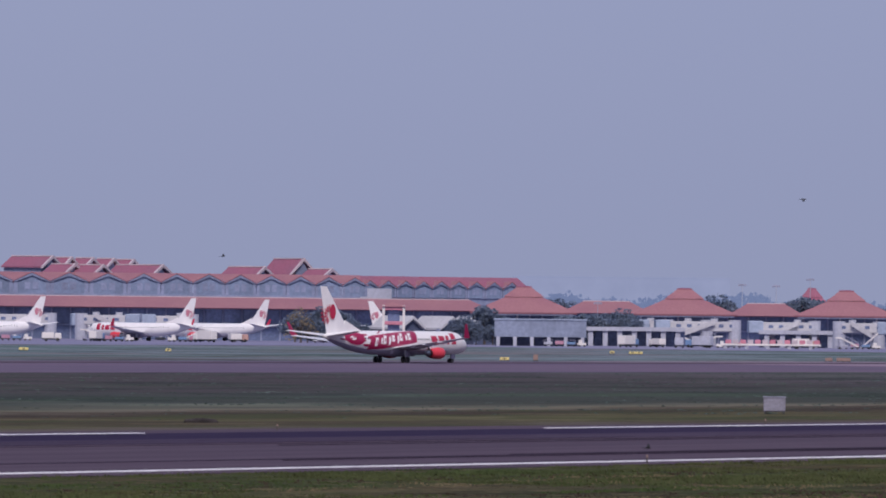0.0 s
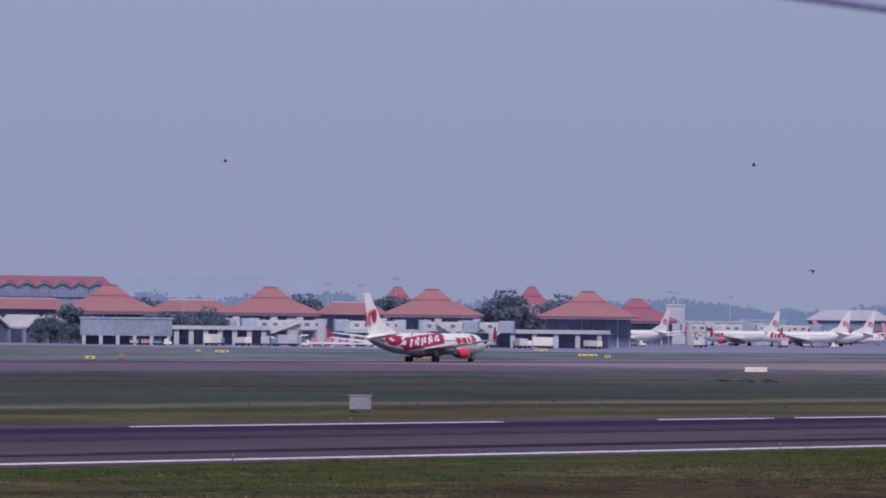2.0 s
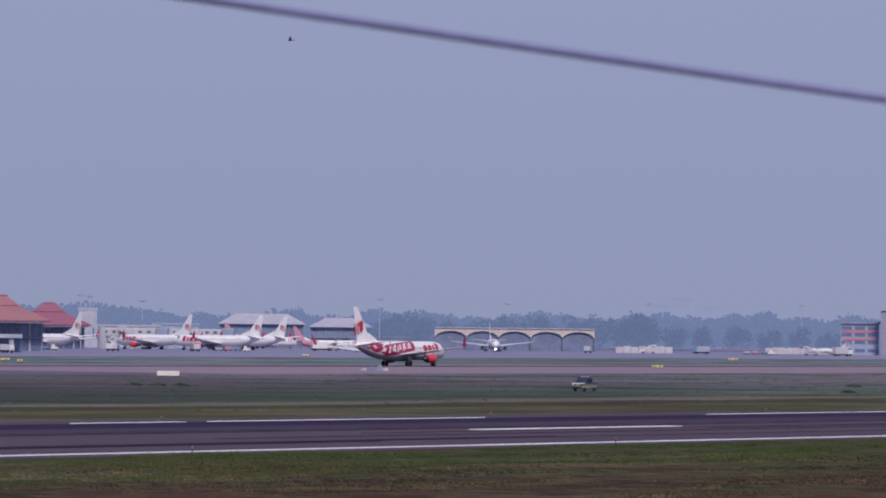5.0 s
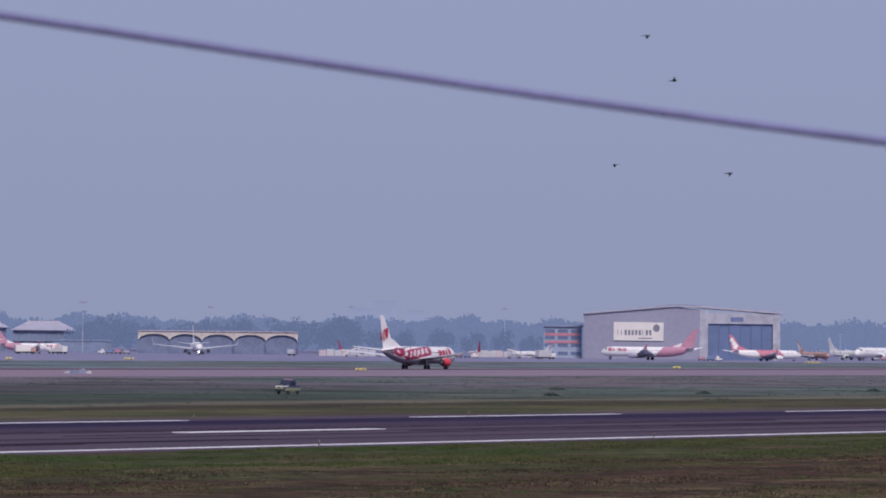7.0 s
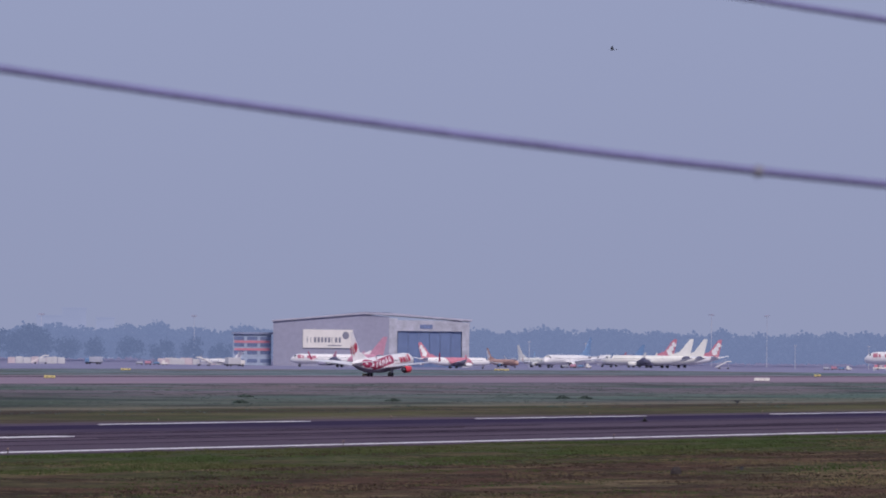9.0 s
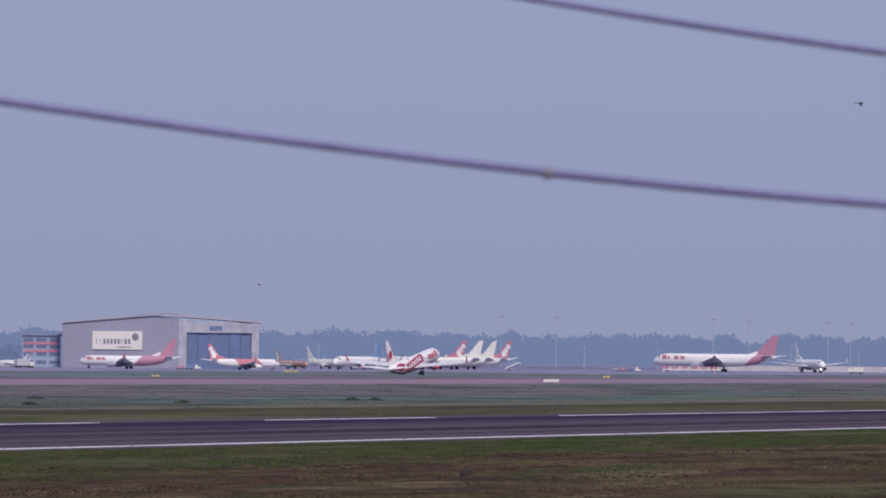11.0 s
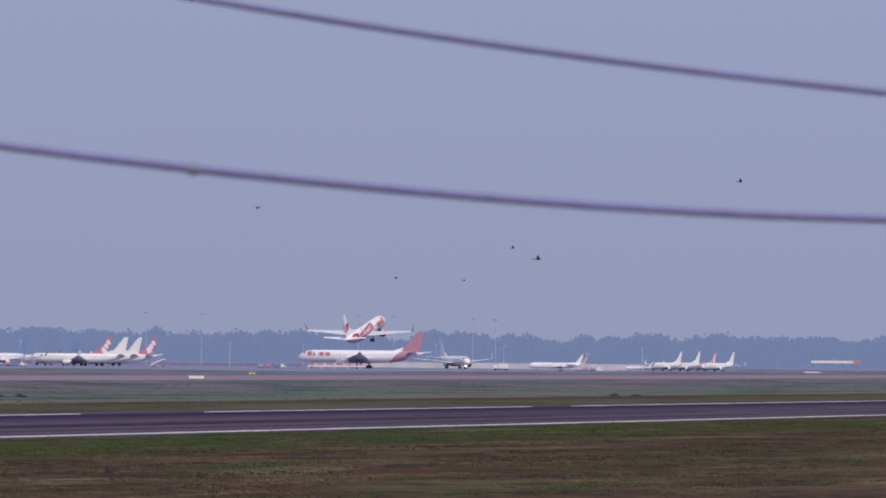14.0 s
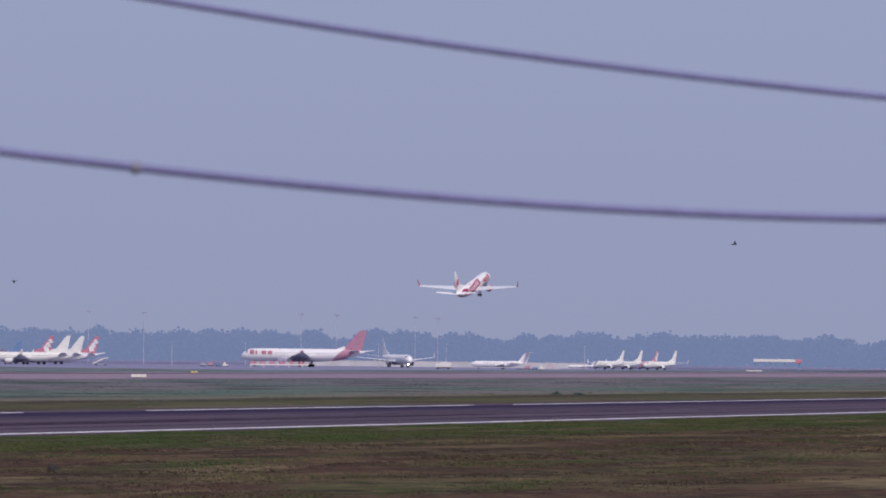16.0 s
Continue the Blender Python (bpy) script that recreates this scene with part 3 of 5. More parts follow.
            # bold red title near the nose, kept as plain strokes
            for x, w, a0 in ((16.0, 1.3, 36), (14.0, 0.8, 52), (12.7, 1.6, 54), (10.6, 1.6, 54)):
                part("title_stroke", hull.patch(x, x - w, s * a0, s * 95, off=0.035, nx=3, na=4), M["red"], root, "bold red title stroke")
    if livery == "lotus" and hero:
        for s in (1, -1):
            part("side_banner", hull.patch(5.4, -8.2, s * 12, s * 88, shear=-0.012, off=0.035, nx=18, na=10, rise=44), M["crimson"], root, "large crimson slanted banner")
            part("banner_edge", hull.patch(5.7, 5.45, s * 12, s * 88, shear=-0.012, off=0.045, nx=1, na=10), M["white"], root)
            for i, (w, lo, hi) in enumerate(((0.8, 30, 70), (0.55, 38, 66), (0.85, 26, 66), (0.5, 36, 72), (0.8, 30, 62), (0.6, 34, 72), (0.85, 24, 66), (0.5, 34, 60), (0.8, 28, 70))):
                x = 3.4 - 1.2 * i
                k = 44 * (5.4 - x) / 13.6
                part("banner_stroke", hull.patch(x, x - w, s * (lo + k), s * (hi + k), shear=-0.012, off=0.06, nx=2, na=3), M["white"], root, "white banner stroke")
                if i % 2 == 0:
                    part("stroke_eye", hull.patch(x - w * 0.35, x - w * 0.7, s * (lo + k + 14), s * (hi + k - 12), shear=-0.012, off=0.075, nx=1, na=2), M["crimson"], root)
            part("tail_roundel", hull.disc(-12.4, s * 74, 2.5, 44, 0.035), M["crimson"], root, "dark crimson tail roundel")
            part("roundel_face", hull.disc(-12.9, s * 76, 0.75, 13, 0.06), M["white"], root, "small white face in the tail roundel")
            part("roundel_eye", hull.disc(-12.6, s * 72, 0.3, 5, 0.075), M["crimson"], root)
            part("roundel_eye", hull.disc(-13.3, s * 80, 0.3, 5, 0.075), M["crimson"], root)
            for x, a, w in ((-10.0, 52, 0.9), (-10.4, 84, 0.7), (-9.3, 108, 1.1), (-15.2, 96, 0.9), (-14.6, 60, 0.8), (-8.6, 66, 0.45)):
                part("paint_splash", hull.disc(x, s * a, w, 7, 0.04), M["crimson"], root)
            part("roof_stripe", hull.patch(-3.6, -4.1, s * 8, s * 42, shear=-0.06, off=0.035, nx=1, na=5), M["crimson"], root)
        # shade under the hull, put on as a grey field
        part("belly_shade", hull.patch(14.0, -18.2, 128, 232, off=0.025, nx=30, na=10), M["belly"], root, "grey underside field with painted-in shade")
        for s in (1,):
            lp = Vector((g["rx"] - g["sweep"] - 0.1, s * (g["span"] + 0.02), g["rz"] + g["dih"]))
            part("tip_light", boxes((lp.x - 0.16, lp.x + 0.16, lp.y - 0.16, lp.y + 0.16, lp.z - 0.12, lp.z + 0.14), bevel=0.05), M["beacon"], root)
    if livery == "swept":
        for s in (1, -1):
            part("tail_paint", hull.patch(-hull.back * (0.72 if wide else 0.35), -hull.back * 0.985, s * 3, s * 177, shear=0.05 if wide else 0.03, off=0.13, nx=8, na=8), M[fin_mat], root, "coloured tail")
            for i in range(4):
                x = hull.front * 0.84 - hull.r * 1.1 * i
                part("title_stroke", hull.patch(x, x - hull.r * (0.35 if i == 1 else 0.85), s * (40 if i == 0 else 52), s * 84, shear=-0.012, off=0.13, nx=2, na=3), M["red_hazed"], root, "bold red title stroke")
    if livery == "patches":
        for s in (1, -1):
            for k, (a, h) in enumerate(((0.3, 0.22), (0.5, 0.18), (0.72, 0.16))):
                cx, cz = g["fx"] - g["fs"] * a - g["fc"] * (0.5 - 0.25 * a), zf + g["fh"] * a
                bm = bmesh.new()
                bm.faces.new([bm.verts.new((cx + dx * g["fc"] * h, -s * 0.36, cz + dz * g["fc"] * h)) for dx, dz in ((-1, -0.7), (0.5, -1), (1, 0.4), (0.1, 1.1), (-0.8, 0.6))])
                part("fin_patch", bm, M["white"], fin, "pale break in the fin paint")
            part("side_paint", hull.patch(hull.front * 0.35, -hull.back * 0.3, s * 20, s * 120, shear=0.03, off=0.13, nx=8, na=6), M[fin_mat], root, "coloured panels")
    if size != 1.0:
        root.scale = (size, size, size)
    return root


hero = airliner("white airliner with crimson banner, red flower emblem and red engines", "lotus", engine_mat="nacelle", hero=True)
hero.name = "taking_off_airliner"

# ---- ground, runways, apron ----
def strip(name, x0, x1, y0, y1, z0, z1, material, label, kind="structure", cuts=1, parent=None):
    bm = bmesh.new()
    for i in range(cuts):
        box(bm, x0 + (x1 - x0) * i / cuts, x0 + (x1 - x0) * (i + 1) / cuts, y0, y1, z0, z1)
    ob = part(name, bm, material, parent)
    return tagged(ob, label, name.replace("_", " "), kind=kind) if not parent else tagged(ob, label)


bm = bmesh.new()
vs = [bm.verts.new(p) for p in ((-4500, -4500, 0), (4900, -4500, 0), (4900, 4500, 0), (-4500, 4500, 0))]
bm.faces.new(vs)
tagged(part("ground", bm, M["ground"]), "mown airfield grass with dry and bare patches, haze-tinted far off", "ground", kind="structure")
runway = strip("runway", -300, 4500, 196.5, 272, -0.3, 0.05, M["asphalt"], "worn grey asphalt runway with tyre marks")
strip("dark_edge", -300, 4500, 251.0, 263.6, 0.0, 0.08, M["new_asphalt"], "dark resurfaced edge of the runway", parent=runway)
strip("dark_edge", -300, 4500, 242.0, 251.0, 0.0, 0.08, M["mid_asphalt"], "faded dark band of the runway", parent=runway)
strip("edge_line", -300, 4500, 199.95, 200.85, 0.0, 0.1, M["line"], "white edge line", parent=runway)
for u0, u1 in ((-1500, -534), (191, 834), (1124, 1312), (1366, 1841), (2247, 2607), (2912, 3202), (3432, 4000), (4080, 4800)):
    b0, b1 = (radians(35.22) - u / 12000 for u in (u0, u1))
    strip("edge_line", 264.8 / math.tan(b0), 264.8 / math.tan(b1), 264.3, 265.25, 0.0, 0.1, M["line"], "white edge line", parent=runway)
strip("centre_mark", 467, 503, 231.6, 233.1, 0.0, 0.1, M["line"], "white centre line stripe", parent=runway)
rnd = random.Random(4)
for k in range(26):
    y = rnd.choice((212, 214.5, 223, 226, 229, 236, 239, 242, 246)) + rnd.uniform(-0.8, 0.8)
    x = rnd.uniform(100, 1200)
    w = rnd.uniform(0.25, 0.5)
    strip("tyre_mark", x, x + rnd.uniform(90, 320), y, y + w, 0.0, 0.09, M["rubber"], "", parent=runway)
strip("tyre_mark", -200, 2500, 213.0, 213.5, 0.0, 0.09, M["rubber"], "", parent=runway)
# two sections, the nearer one painted darker because it has less haze
strip("far_runway", 1010, 4800, 548, 690, -0.3, 0.05, M["far_asphalt"], "far runway with broad shoulders, its colour paled by haze")
strip("far_runway", -300, 1010, 548, 690, -0.3, 0.05, M["far_less_hazed"], "nearer section of the far runway, coloured with less haze")
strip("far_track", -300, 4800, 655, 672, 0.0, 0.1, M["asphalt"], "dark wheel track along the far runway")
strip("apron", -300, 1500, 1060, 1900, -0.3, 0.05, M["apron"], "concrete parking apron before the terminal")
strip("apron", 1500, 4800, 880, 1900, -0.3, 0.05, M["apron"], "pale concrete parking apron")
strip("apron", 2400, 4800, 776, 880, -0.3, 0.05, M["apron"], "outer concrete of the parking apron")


def blades(name, label, count, area, hmin, hmax, material, seed, keep, width=0.25):
    """Standing grass in loose clumps: crossed, tapering blades."""
    rnd = random.Random(seed)
    verts, faces = [], []
    done = 0
    while done < count:
        x, y = rnd.uniform(*area[:2]), rnd.uniform(*area[2:])
        d = noise.noise((x * 0.035, y * 0.11, seed)) + 0.5 * noise.noise((x * 0.2, y * 0.4, seed + 5))
        if d < keep + rnd.uniform(-0.1, 0.1):
            continue
        h = rnd.uniform(hmin, hmax) * (0.6 + min(1.0, (d - keep) * 1.6))
        for k in range(3):
            a = rnd.uniform(0, math.pi)
            dx, dy = math.cos(a) * width * rnd.uniform(0.7, 1.6), math.sin(a) * width
            ox, oy = rnd.uniform(-0.3, 0.3), rnd.uniform(-0.3, 0.3)
            i = len(verts)
            lean = rnd.uniform(-0.9, 0.9) * h
            back = rnd.uniform(0.1, 0.8) * h
            verts += [(x + ox - dx, y + oy - dy, -0.02), (x + ox + dx, y + oy + dy, -0.02), (x + ox + lean + dx * 0.3, y + oy + back, h * rnd.uniform(0.8, 1.1)), (x + ox + lean - dx * 0.5, y + oy + back, h * rnd.uniform(0.7, 1.0))]
            faces.append((i, i + 1, i + 2, i + 3))
        done += 1
    me = bpy.data.meshes.new(name)
    me.from_pydata(verts, [], faces)
    me.materials.append(material)
    return tagged(new(name, me), label, "grass", kind="stuff")


blades("verge_grass", "tufted green grass along the runway edge", 58000, (210, 950, 166, 196.3), 0.03, 0.17, M["tuft"], 11, 0.04, 0.07)
blades("meadow_grass", "short green grass in patches before the runway", 30000, (200, 850, 95, 186), 0.02, 0.09, M["tuft"], 12, 0.12, 0.09)
blades("dry_grass", "straw-coloured dry grass in patches before the runway", 26000, (200, 900, 92, 184), 0.02, 0.1, M["straw"], 15, 0.24, 0.06)
blades("brown_grass", "brown mown stubble over bare soil before the runway", 40000, (200, 850, 92, 186), 0.02, 0.09, M["stubble"], 17, -0.05, 0.07)
blades("rough_grass", "dark rough grass between the runways", 14000, (330, 2000, 300, 545), 0.03, 0.09, M["shrub"], 13, 0.1, 0.22)
for u, d, n in ((2500, 1010, 1), (1230, 900, 3), (2490, 900, 1), (3060, 1050, 2), (4150, 1230, 2), (2760, 960, 1)):
    for k in range(n):
        p = at(u + 40 * k, d)
        rnd = random.Random(int(u + 900 + k))
        verts, faces = [], []
        for q in range(260):
            a, r = rnd.uniform(0, 6.28), rnd.uniform(0, 1) ** 0.5
            c = Vector((r * 1.5 * math.cos(a), r * 1.1 * math.sin(a), rnd.uniform(0.03, 0.5) * (1.1 - r)))
            v1, v2 = Vector((rnd.uniform(-1, 1), rnd.uniform(-1, 1), rnd.uniform(-1, 1))) * 0.14, Vector((rnd.uniform(-1, 1), rnd.uniform(-1, 1), rnd.uniform(-1, 1))) * 0.14
            i = len(verts)
            verts += [c - v1, c + v2, c + v1, c - v2]
            faces.append((i, i + 1, i + 2, i + 3))
        me = bpy.data.meshes.new("shrub")
        me.from_pydata(verts, [], faces)
        me.materials.append(M["shrub"])
        tagged(new("shrub", me), "low dark shrub in the airfield grass", "shrub", "airfield shrubs").matrix_basis = pose(p.x, p.y, 0)


# ---- trees ----
def tree(seed, height, spread, leaf="leaf", clumps=2700, label="broad dark tree with a dense uneven crown", bushy=0.45):
    rnd = random.Random(seed)
    root = thing("tree", label, "tree", "airport trees")
    bm = bmesh.new()
    tube(bm, (0, 0, -0.1), (0.1, 0.1, height * 0.45), 0.035 * height, 0.02 * height, 8)
    lobes = []
    for k in range(7):
        a = k * 0.9 + rnd.uniform(-0.3, 0.3)
        r = spread * rnd.uniform(0.25, 0.62)
        tip = Vector((r * math.cos(a), r * math.sin(a), height * rnd.uniform(0.5, 0.86)))
        tube(bm, (0.05, 0.05, height * rnd.uniform(0.2, 0.42)), tip, 0.014 * height, 0.005 * height, 6)
        lobes.append((tip, spread * rnd.uniform(0.32, 0.52)))
    lobes.append((Vector((0, 0, height * 0.84)), spread * 0.42))
    for k in range(5):
        a = rnd.uniform(0, 6.28)
        lobes.append((Vector((spread * 0.55 * math.cos(a), spread * 0.55 * math.sin(a), height * rnd.uniform(0.2, bushy))), spread * 0.36))
    part("trunk", bm, M["bark"], root)
    verts, faces = [], []
    for q in range(clumps):
        c, r = rnd.choice(lobes)
        d = Vector((rnd.gauss(0, 1), rnd.gauss(0, 1), rnd.gauss(0, 1))).normalized() * r * rnd.uniform(0.68, 1.06)
        p = c + Vector((d.x, d.y, d.z * 0.8))
        p.z = max(p.z, 0.4)
        s = rnd.uniform(0.022, 0.046) * height
        n1 = Vector((rnd.uniform(-1, 1), rnd.uniform(-1, 1), rnd.uniform(-0.6, 0.6))).normalized()
        n2 = n1.cross(Vector((rnd.uniform(-1, 1), rnd.uniform(-1, 1), rnd.uniform(-1, 1)))).normalized()
        i = len(verts)
        verts += [p - n1 * s, p - n2 * s * 0.8 + n1 * s * 0.2, p + n1 * s * 1.1, p + n2 * s * 0.7]
        faces.append((i, i + 1, i + 2, i + 3))
    me = bpy.data.meshes.new("crown")
    me.from_pydata(verts, [], faces)
    me.materials.append(M[leaf])
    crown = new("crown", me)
    crown.parent = root
    return root


protos = [tree(1, 10, 5.5), tree(2, 11, 6.5), tree(3, 9, 5.0), tree(4, 12, 5.2)]
used = set()


def plant(k, u, d, s=1.0, turn=0.0):
    m = facing(u, d, 0, turn)
    if k not in used:
        used.add(k)
        protos[k].matrix_basis = m @ Matrix.Diagonal((s, s, s, 1))
        return protos[k]
    ob = copy_thing(protos[k], m)
    ob.scale = (s, s, s)
    return ob


groves = []
for i, (u, d, s) in enumerate((
        (-185, 2010, 1.0), (-210, 2020, 0.95), (-225, 2000, 0.8), (250, 1990, 0.85), (290, 2020, 0.9), (320, 2015, 1.0), (345, 2030, 0.95), (215, 2000, 0.7),
        (205, 2260, 1.4), (485, 2200, 1.5), (510, 2210, 1.4), (640, 2240, 1.3), (605, 2300, 1.4), (740, 2220, 1.35), (765, 2230, 1.35), (690, 2230, 1.3),
        (820, 2150, 1.3), (845, 2140, 1.5), (868, 2150, 1.3), (800, 2160, 1.05), (925, 2180, 1.5), (945, 2190, 1.45), (785, 2140, 1.0), (850, 2120, 1.1),
        (1668, 2760, 1.35), (1690, 2750, 1.5), (1715, 2760, 1.55), (1738, 2770, 1.4), (1700, 2740, 1.2), (1650, 2790, 1.0),
        (2085, 2760, 1.5), (2108, 2750, 1.6), (2135, 2755, 1.5), (2120, 2740, 1.2), (1960, 2850, 1.5), (1985, 2860, 1.2), (2040, 2830, 1.2), (2020, 2900, 1.5),
        (1890, 2900, 1.6), (1920, 2910, 1.5), (1830, 2920, 1.5), (1775, 2930, 1.5), (1860, 2890, 1.4), (2180, 2850, 1.2), (2230, 2880, 1.1), (2290, 2900, 1.2), (2350, 2890, 1.1), (2410, 2900, 1.15), (2455, 2870, 1.0),
        (-260, 2010, 0.85), (-205, 2015, 0.95), (-185, 2005, 0.8), (-160, 2000, 0.7), (-135, 1998, 0.55), (-238, 1998, 0.7), (-165, 1990, 0.6), (-115, 1998, 0.5), (270, 2005, 0.8), (305, 2000, 0.85), (228, 2005, 0.75), (335, 2010, 0.9), (60, 1950, 0.6), (90, 1950, 0.65), (120, 1955, 0.6), (20, 1950, 0.55),
        (-60, 2005, 0.75), (-20, 1990, 0.7), (75, 1960, 0.9), (105, 1965, 0.85), (40, 1955, 0.8), (240, 1930, 0.6))):
    if d > 2600:
        groves.append((u, d, s * 10))
        continue
    plant(i % 4, u, d, s * (0.92 + 0.16 * ((i * 37) % 10) / 10), i * 47)
dry = tree(9, 8, 4.5, "leaf_dry", 380, "yellowing half-bare tree beside the terminal")
dry.matrix_basis = facing(-250, 1995) @ Matrix.Diagonal((1.3, 1.3, 1.3, 1))


def woods(name, label, u0, u1, d0, d1, h0, h1, count, seed, leaf):
    """A far belt of trees, crown by crown."""
    rnd = random.Random(seed)
    verts, faces = [], []
    n = 0
    while n < count:
        u, d = rnd.uniform(u0, u1), rnd.uniform(d0, d1)
        c = at(u, d)
        k = noise.noise((u * 0.011, seed * 3.1, 0)) * 0.6 + noise.noise((u * 0.04, seed * 1.7, 3)) * 0.4
        top = h0 + (h1 - h0) * (0.5 + 1.3 * k)
        rr = rnd.uniform(4.0, 8.5)
        top *= rnd.uniform(0.8, 1.06)
        for q in range(84):
            v = Vector((rnd.gauss(0, 1), rnd.gauss(0, 1), rnd.gauss(0, 1))).normalized()
            p = c + Vector((v.x * rr, v.y * rr, max(0.3, top * 0.55 + v.z * top * 0.45 * rnd.uniform(0.7, 1.0))))
            s = rnd.uniform(0.6, 1.25)
            n1 = Vector((rnd.uniform(-1, 1), rnd.uniform(-1, 1), rnd.uniform(-0.6, 0.6))).normalized()
            n2 = n1.cross(Vector((rnd.uniform(-1, 1), rnd.uniform(-1, 1), rnd.uniform(-1, 1)))).normalized()
            i = len(verts)
            verts += [p - n1 * s, p - n2 * s, p + n1 * s, p + n2 * s]
            faces.append((i, i + 1, i + 2, i + 3))
        n += 1
    me = bpy.data.meshes.new(name)
    me.from_pydata([tuple(v) for v in verts], [], faces)
    me.materials.append(leaf)
    return tagged(new(name, me), label, "woods", kind="stuff")


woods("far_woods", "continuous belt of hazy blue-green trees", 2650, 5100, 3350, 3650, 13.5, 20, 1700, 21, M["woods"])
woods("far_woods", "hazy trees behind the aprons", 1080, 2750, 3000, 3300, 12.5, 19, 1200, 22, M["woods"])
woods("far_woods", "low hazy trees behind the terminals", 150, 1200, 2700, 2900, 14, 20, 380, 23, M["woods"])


def grove(places):
    """Single hazy crowns that stand out before the far woods."""
    rnd = random.Random(31)
    verts, faces = [], []
    for u, d, h in places:
        base = at(u, d)
        lobes = [(Vector((rnd.uniform(-0.4, 0.4) * h, rnd.uniform(-0.3, 0.3) * h, h * rnd.uniform(0.3, 0.75))), h * rnd.uniform(0.2, 0.3)) for k in range(9)]
        for q in range(900):
            c, r = rnd.choice(lobes)
            v = Vector((rnd.gauss(0, 1), rnd.gauss(0, 1), rnd.gauss(0, 1))).normalized() * r * rnd.uniform(0.5, 1.05)
            p = base + c + v
            p.z = max(p.z * 1.02, 0.4)
            s = rnd.uniform(0.025, 0.05) * h
            n1 = Vector((rnd.uniform(-1, 1), rnd.uniform(-1, 1), rnd.uniform(-0.6, 0.6))).normalized()
            n2 = n1.cross(Vector((rnd.uniform(-1, 1), rnd.uniform(-1, 1), rnd.uniform(-1, 1)))).normalized()
            i = len(verts)
            verts += [tuple(p - n1 * s), tuple(p - n2 * s), tuple(p + n1 * s), tuple(p + n2 * s)]
            faces.append((i, i + 1, i + 2, i + 3))
    me = bpy.data.meshes.new("hazy_grove")
    me.from_pydata(verts, [], faces)
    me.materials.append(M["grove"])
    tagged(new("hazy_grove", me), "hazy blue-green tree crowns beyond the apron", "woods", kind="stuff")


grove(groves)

# ---- distant town ----
def block(name, label, u, d, w, dep, h, material, windows=0, turn=0):
    root = thing(name, label, "building")
    part("wall_shell", boxes((-w / 2, w / 2, 0, dep, 0, h)), material, root)
    part("parapet", boxes((-w / 2 - 0.3, w / 2 + 0.3, -0.3, dep + 0.3, h, h + 0.7)), material, root)
    for i in range(windows):
        x = -w / 2 + w * (i + 0.5) / windows
        for z in np.arange(3, h - 2, 4.0):
            part("window", boxes((x - w / windows * 0.3, x + w / windows * 0.3, -0.08, 0.05, z, z + 1.8)), M["facade"], root)
    root.matrix_basis = facing(u, d, 0, turn)
    return root


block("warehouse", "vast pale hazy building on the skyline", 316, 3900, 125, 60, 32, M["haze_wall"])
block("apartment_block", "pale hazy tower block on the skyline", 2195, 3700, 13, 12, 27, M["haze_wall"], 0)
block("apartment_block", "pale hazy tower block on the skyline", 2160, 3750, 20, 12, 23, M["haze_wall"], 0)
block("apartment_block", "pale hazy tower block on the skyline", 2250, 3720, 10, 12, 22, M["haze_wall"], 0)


# ---- terminal ----
def hat_pavilion(u, d, w=32.0, base=8.6, label="departure pavilion with a two-tiered flared red tile roof", tile="tile", turn=0):
    """A square hall under a two-tiered hipped roof."""
    root = thing("terminal_pavilion", label, "building", "terminal pavilions")
    s = w / 32

    def tier(levels):
        return rings(bmesh.new(), [[(sx * a * s, 15 * s + sy * a * 0.8 * s, z) for sx, sy in ((-1, -1), (1, -1), (1, 1), (-1, 1))] for a, z in levels], cap=True)
    part("lower_roof", tier(((16.0, base - 0.5), (16.2, base), (11.0, base + 2.20), (6.2, base + 4.31), (5.6, base + 4.58))), M[tile], root)
    part("upper_roof", tier(((6.0, base + 4.62), (5.9, base + 4.84), (3.8, base + 6.34), (2.3, base + 7.57), (2.1, base + 7.66))), M[tile], root)
    part("ridge_cap", tier(((2.4, base + 7.57), (2.4, base + 7.83), (1.0, base + 8.01))), M["tile_old"], root)
    part("roof_band", tier(((5.4, base + 4.31), (5.4, base + 4.84))), M["wall_dark"], root)
    part("wall_shell", boxes((-13.5 * s, 13.5 * s, 10 * s, 26 * s, 0, base)), M["facade"], root)
    for i in range(8):
        x = -13.2 * s + 26.4 * s * i / 7
        part("column", boxes((x - 0.3, x + 0.3, 9.4 * s - 0.3, 9.4 * s + 0.3, 0, base), bevel=0.06), M["wall_dark" if i % 3 else "concrete"], root)
    part("eaves_beam", boxes((-15 * s, 15 * s, 2.4 * s, 2.9 * s, base - 0.9, base - 0.35)), M["wall_dark"], root)
    part("floor_slab", boxes((-14 * s, 14 * s, 8.6 * s, 9.9 * s, 4.0, 4.5)), M["wall_dark"], root)
    root.matrix_basis = facing(u, d, 0, turn)
    return root


for u, d in ((144, 2030), (428, 2060), (714, 2090), (990, 2120)):
    hat_pavilion(u, d, 32, 9.7)
hat_pavilion(653, 2330, 20, 11.5, "small pavilion roof behind the terminal", "tile_old")
hat_pavilion(890, 2360, 20, 12.2, "small pavilion roof behind the terminal", "tile_old")
hat_pavilion(1077, 2420, 30, 8.6, "weathered pavilion roof behind the apron", "tile_old")


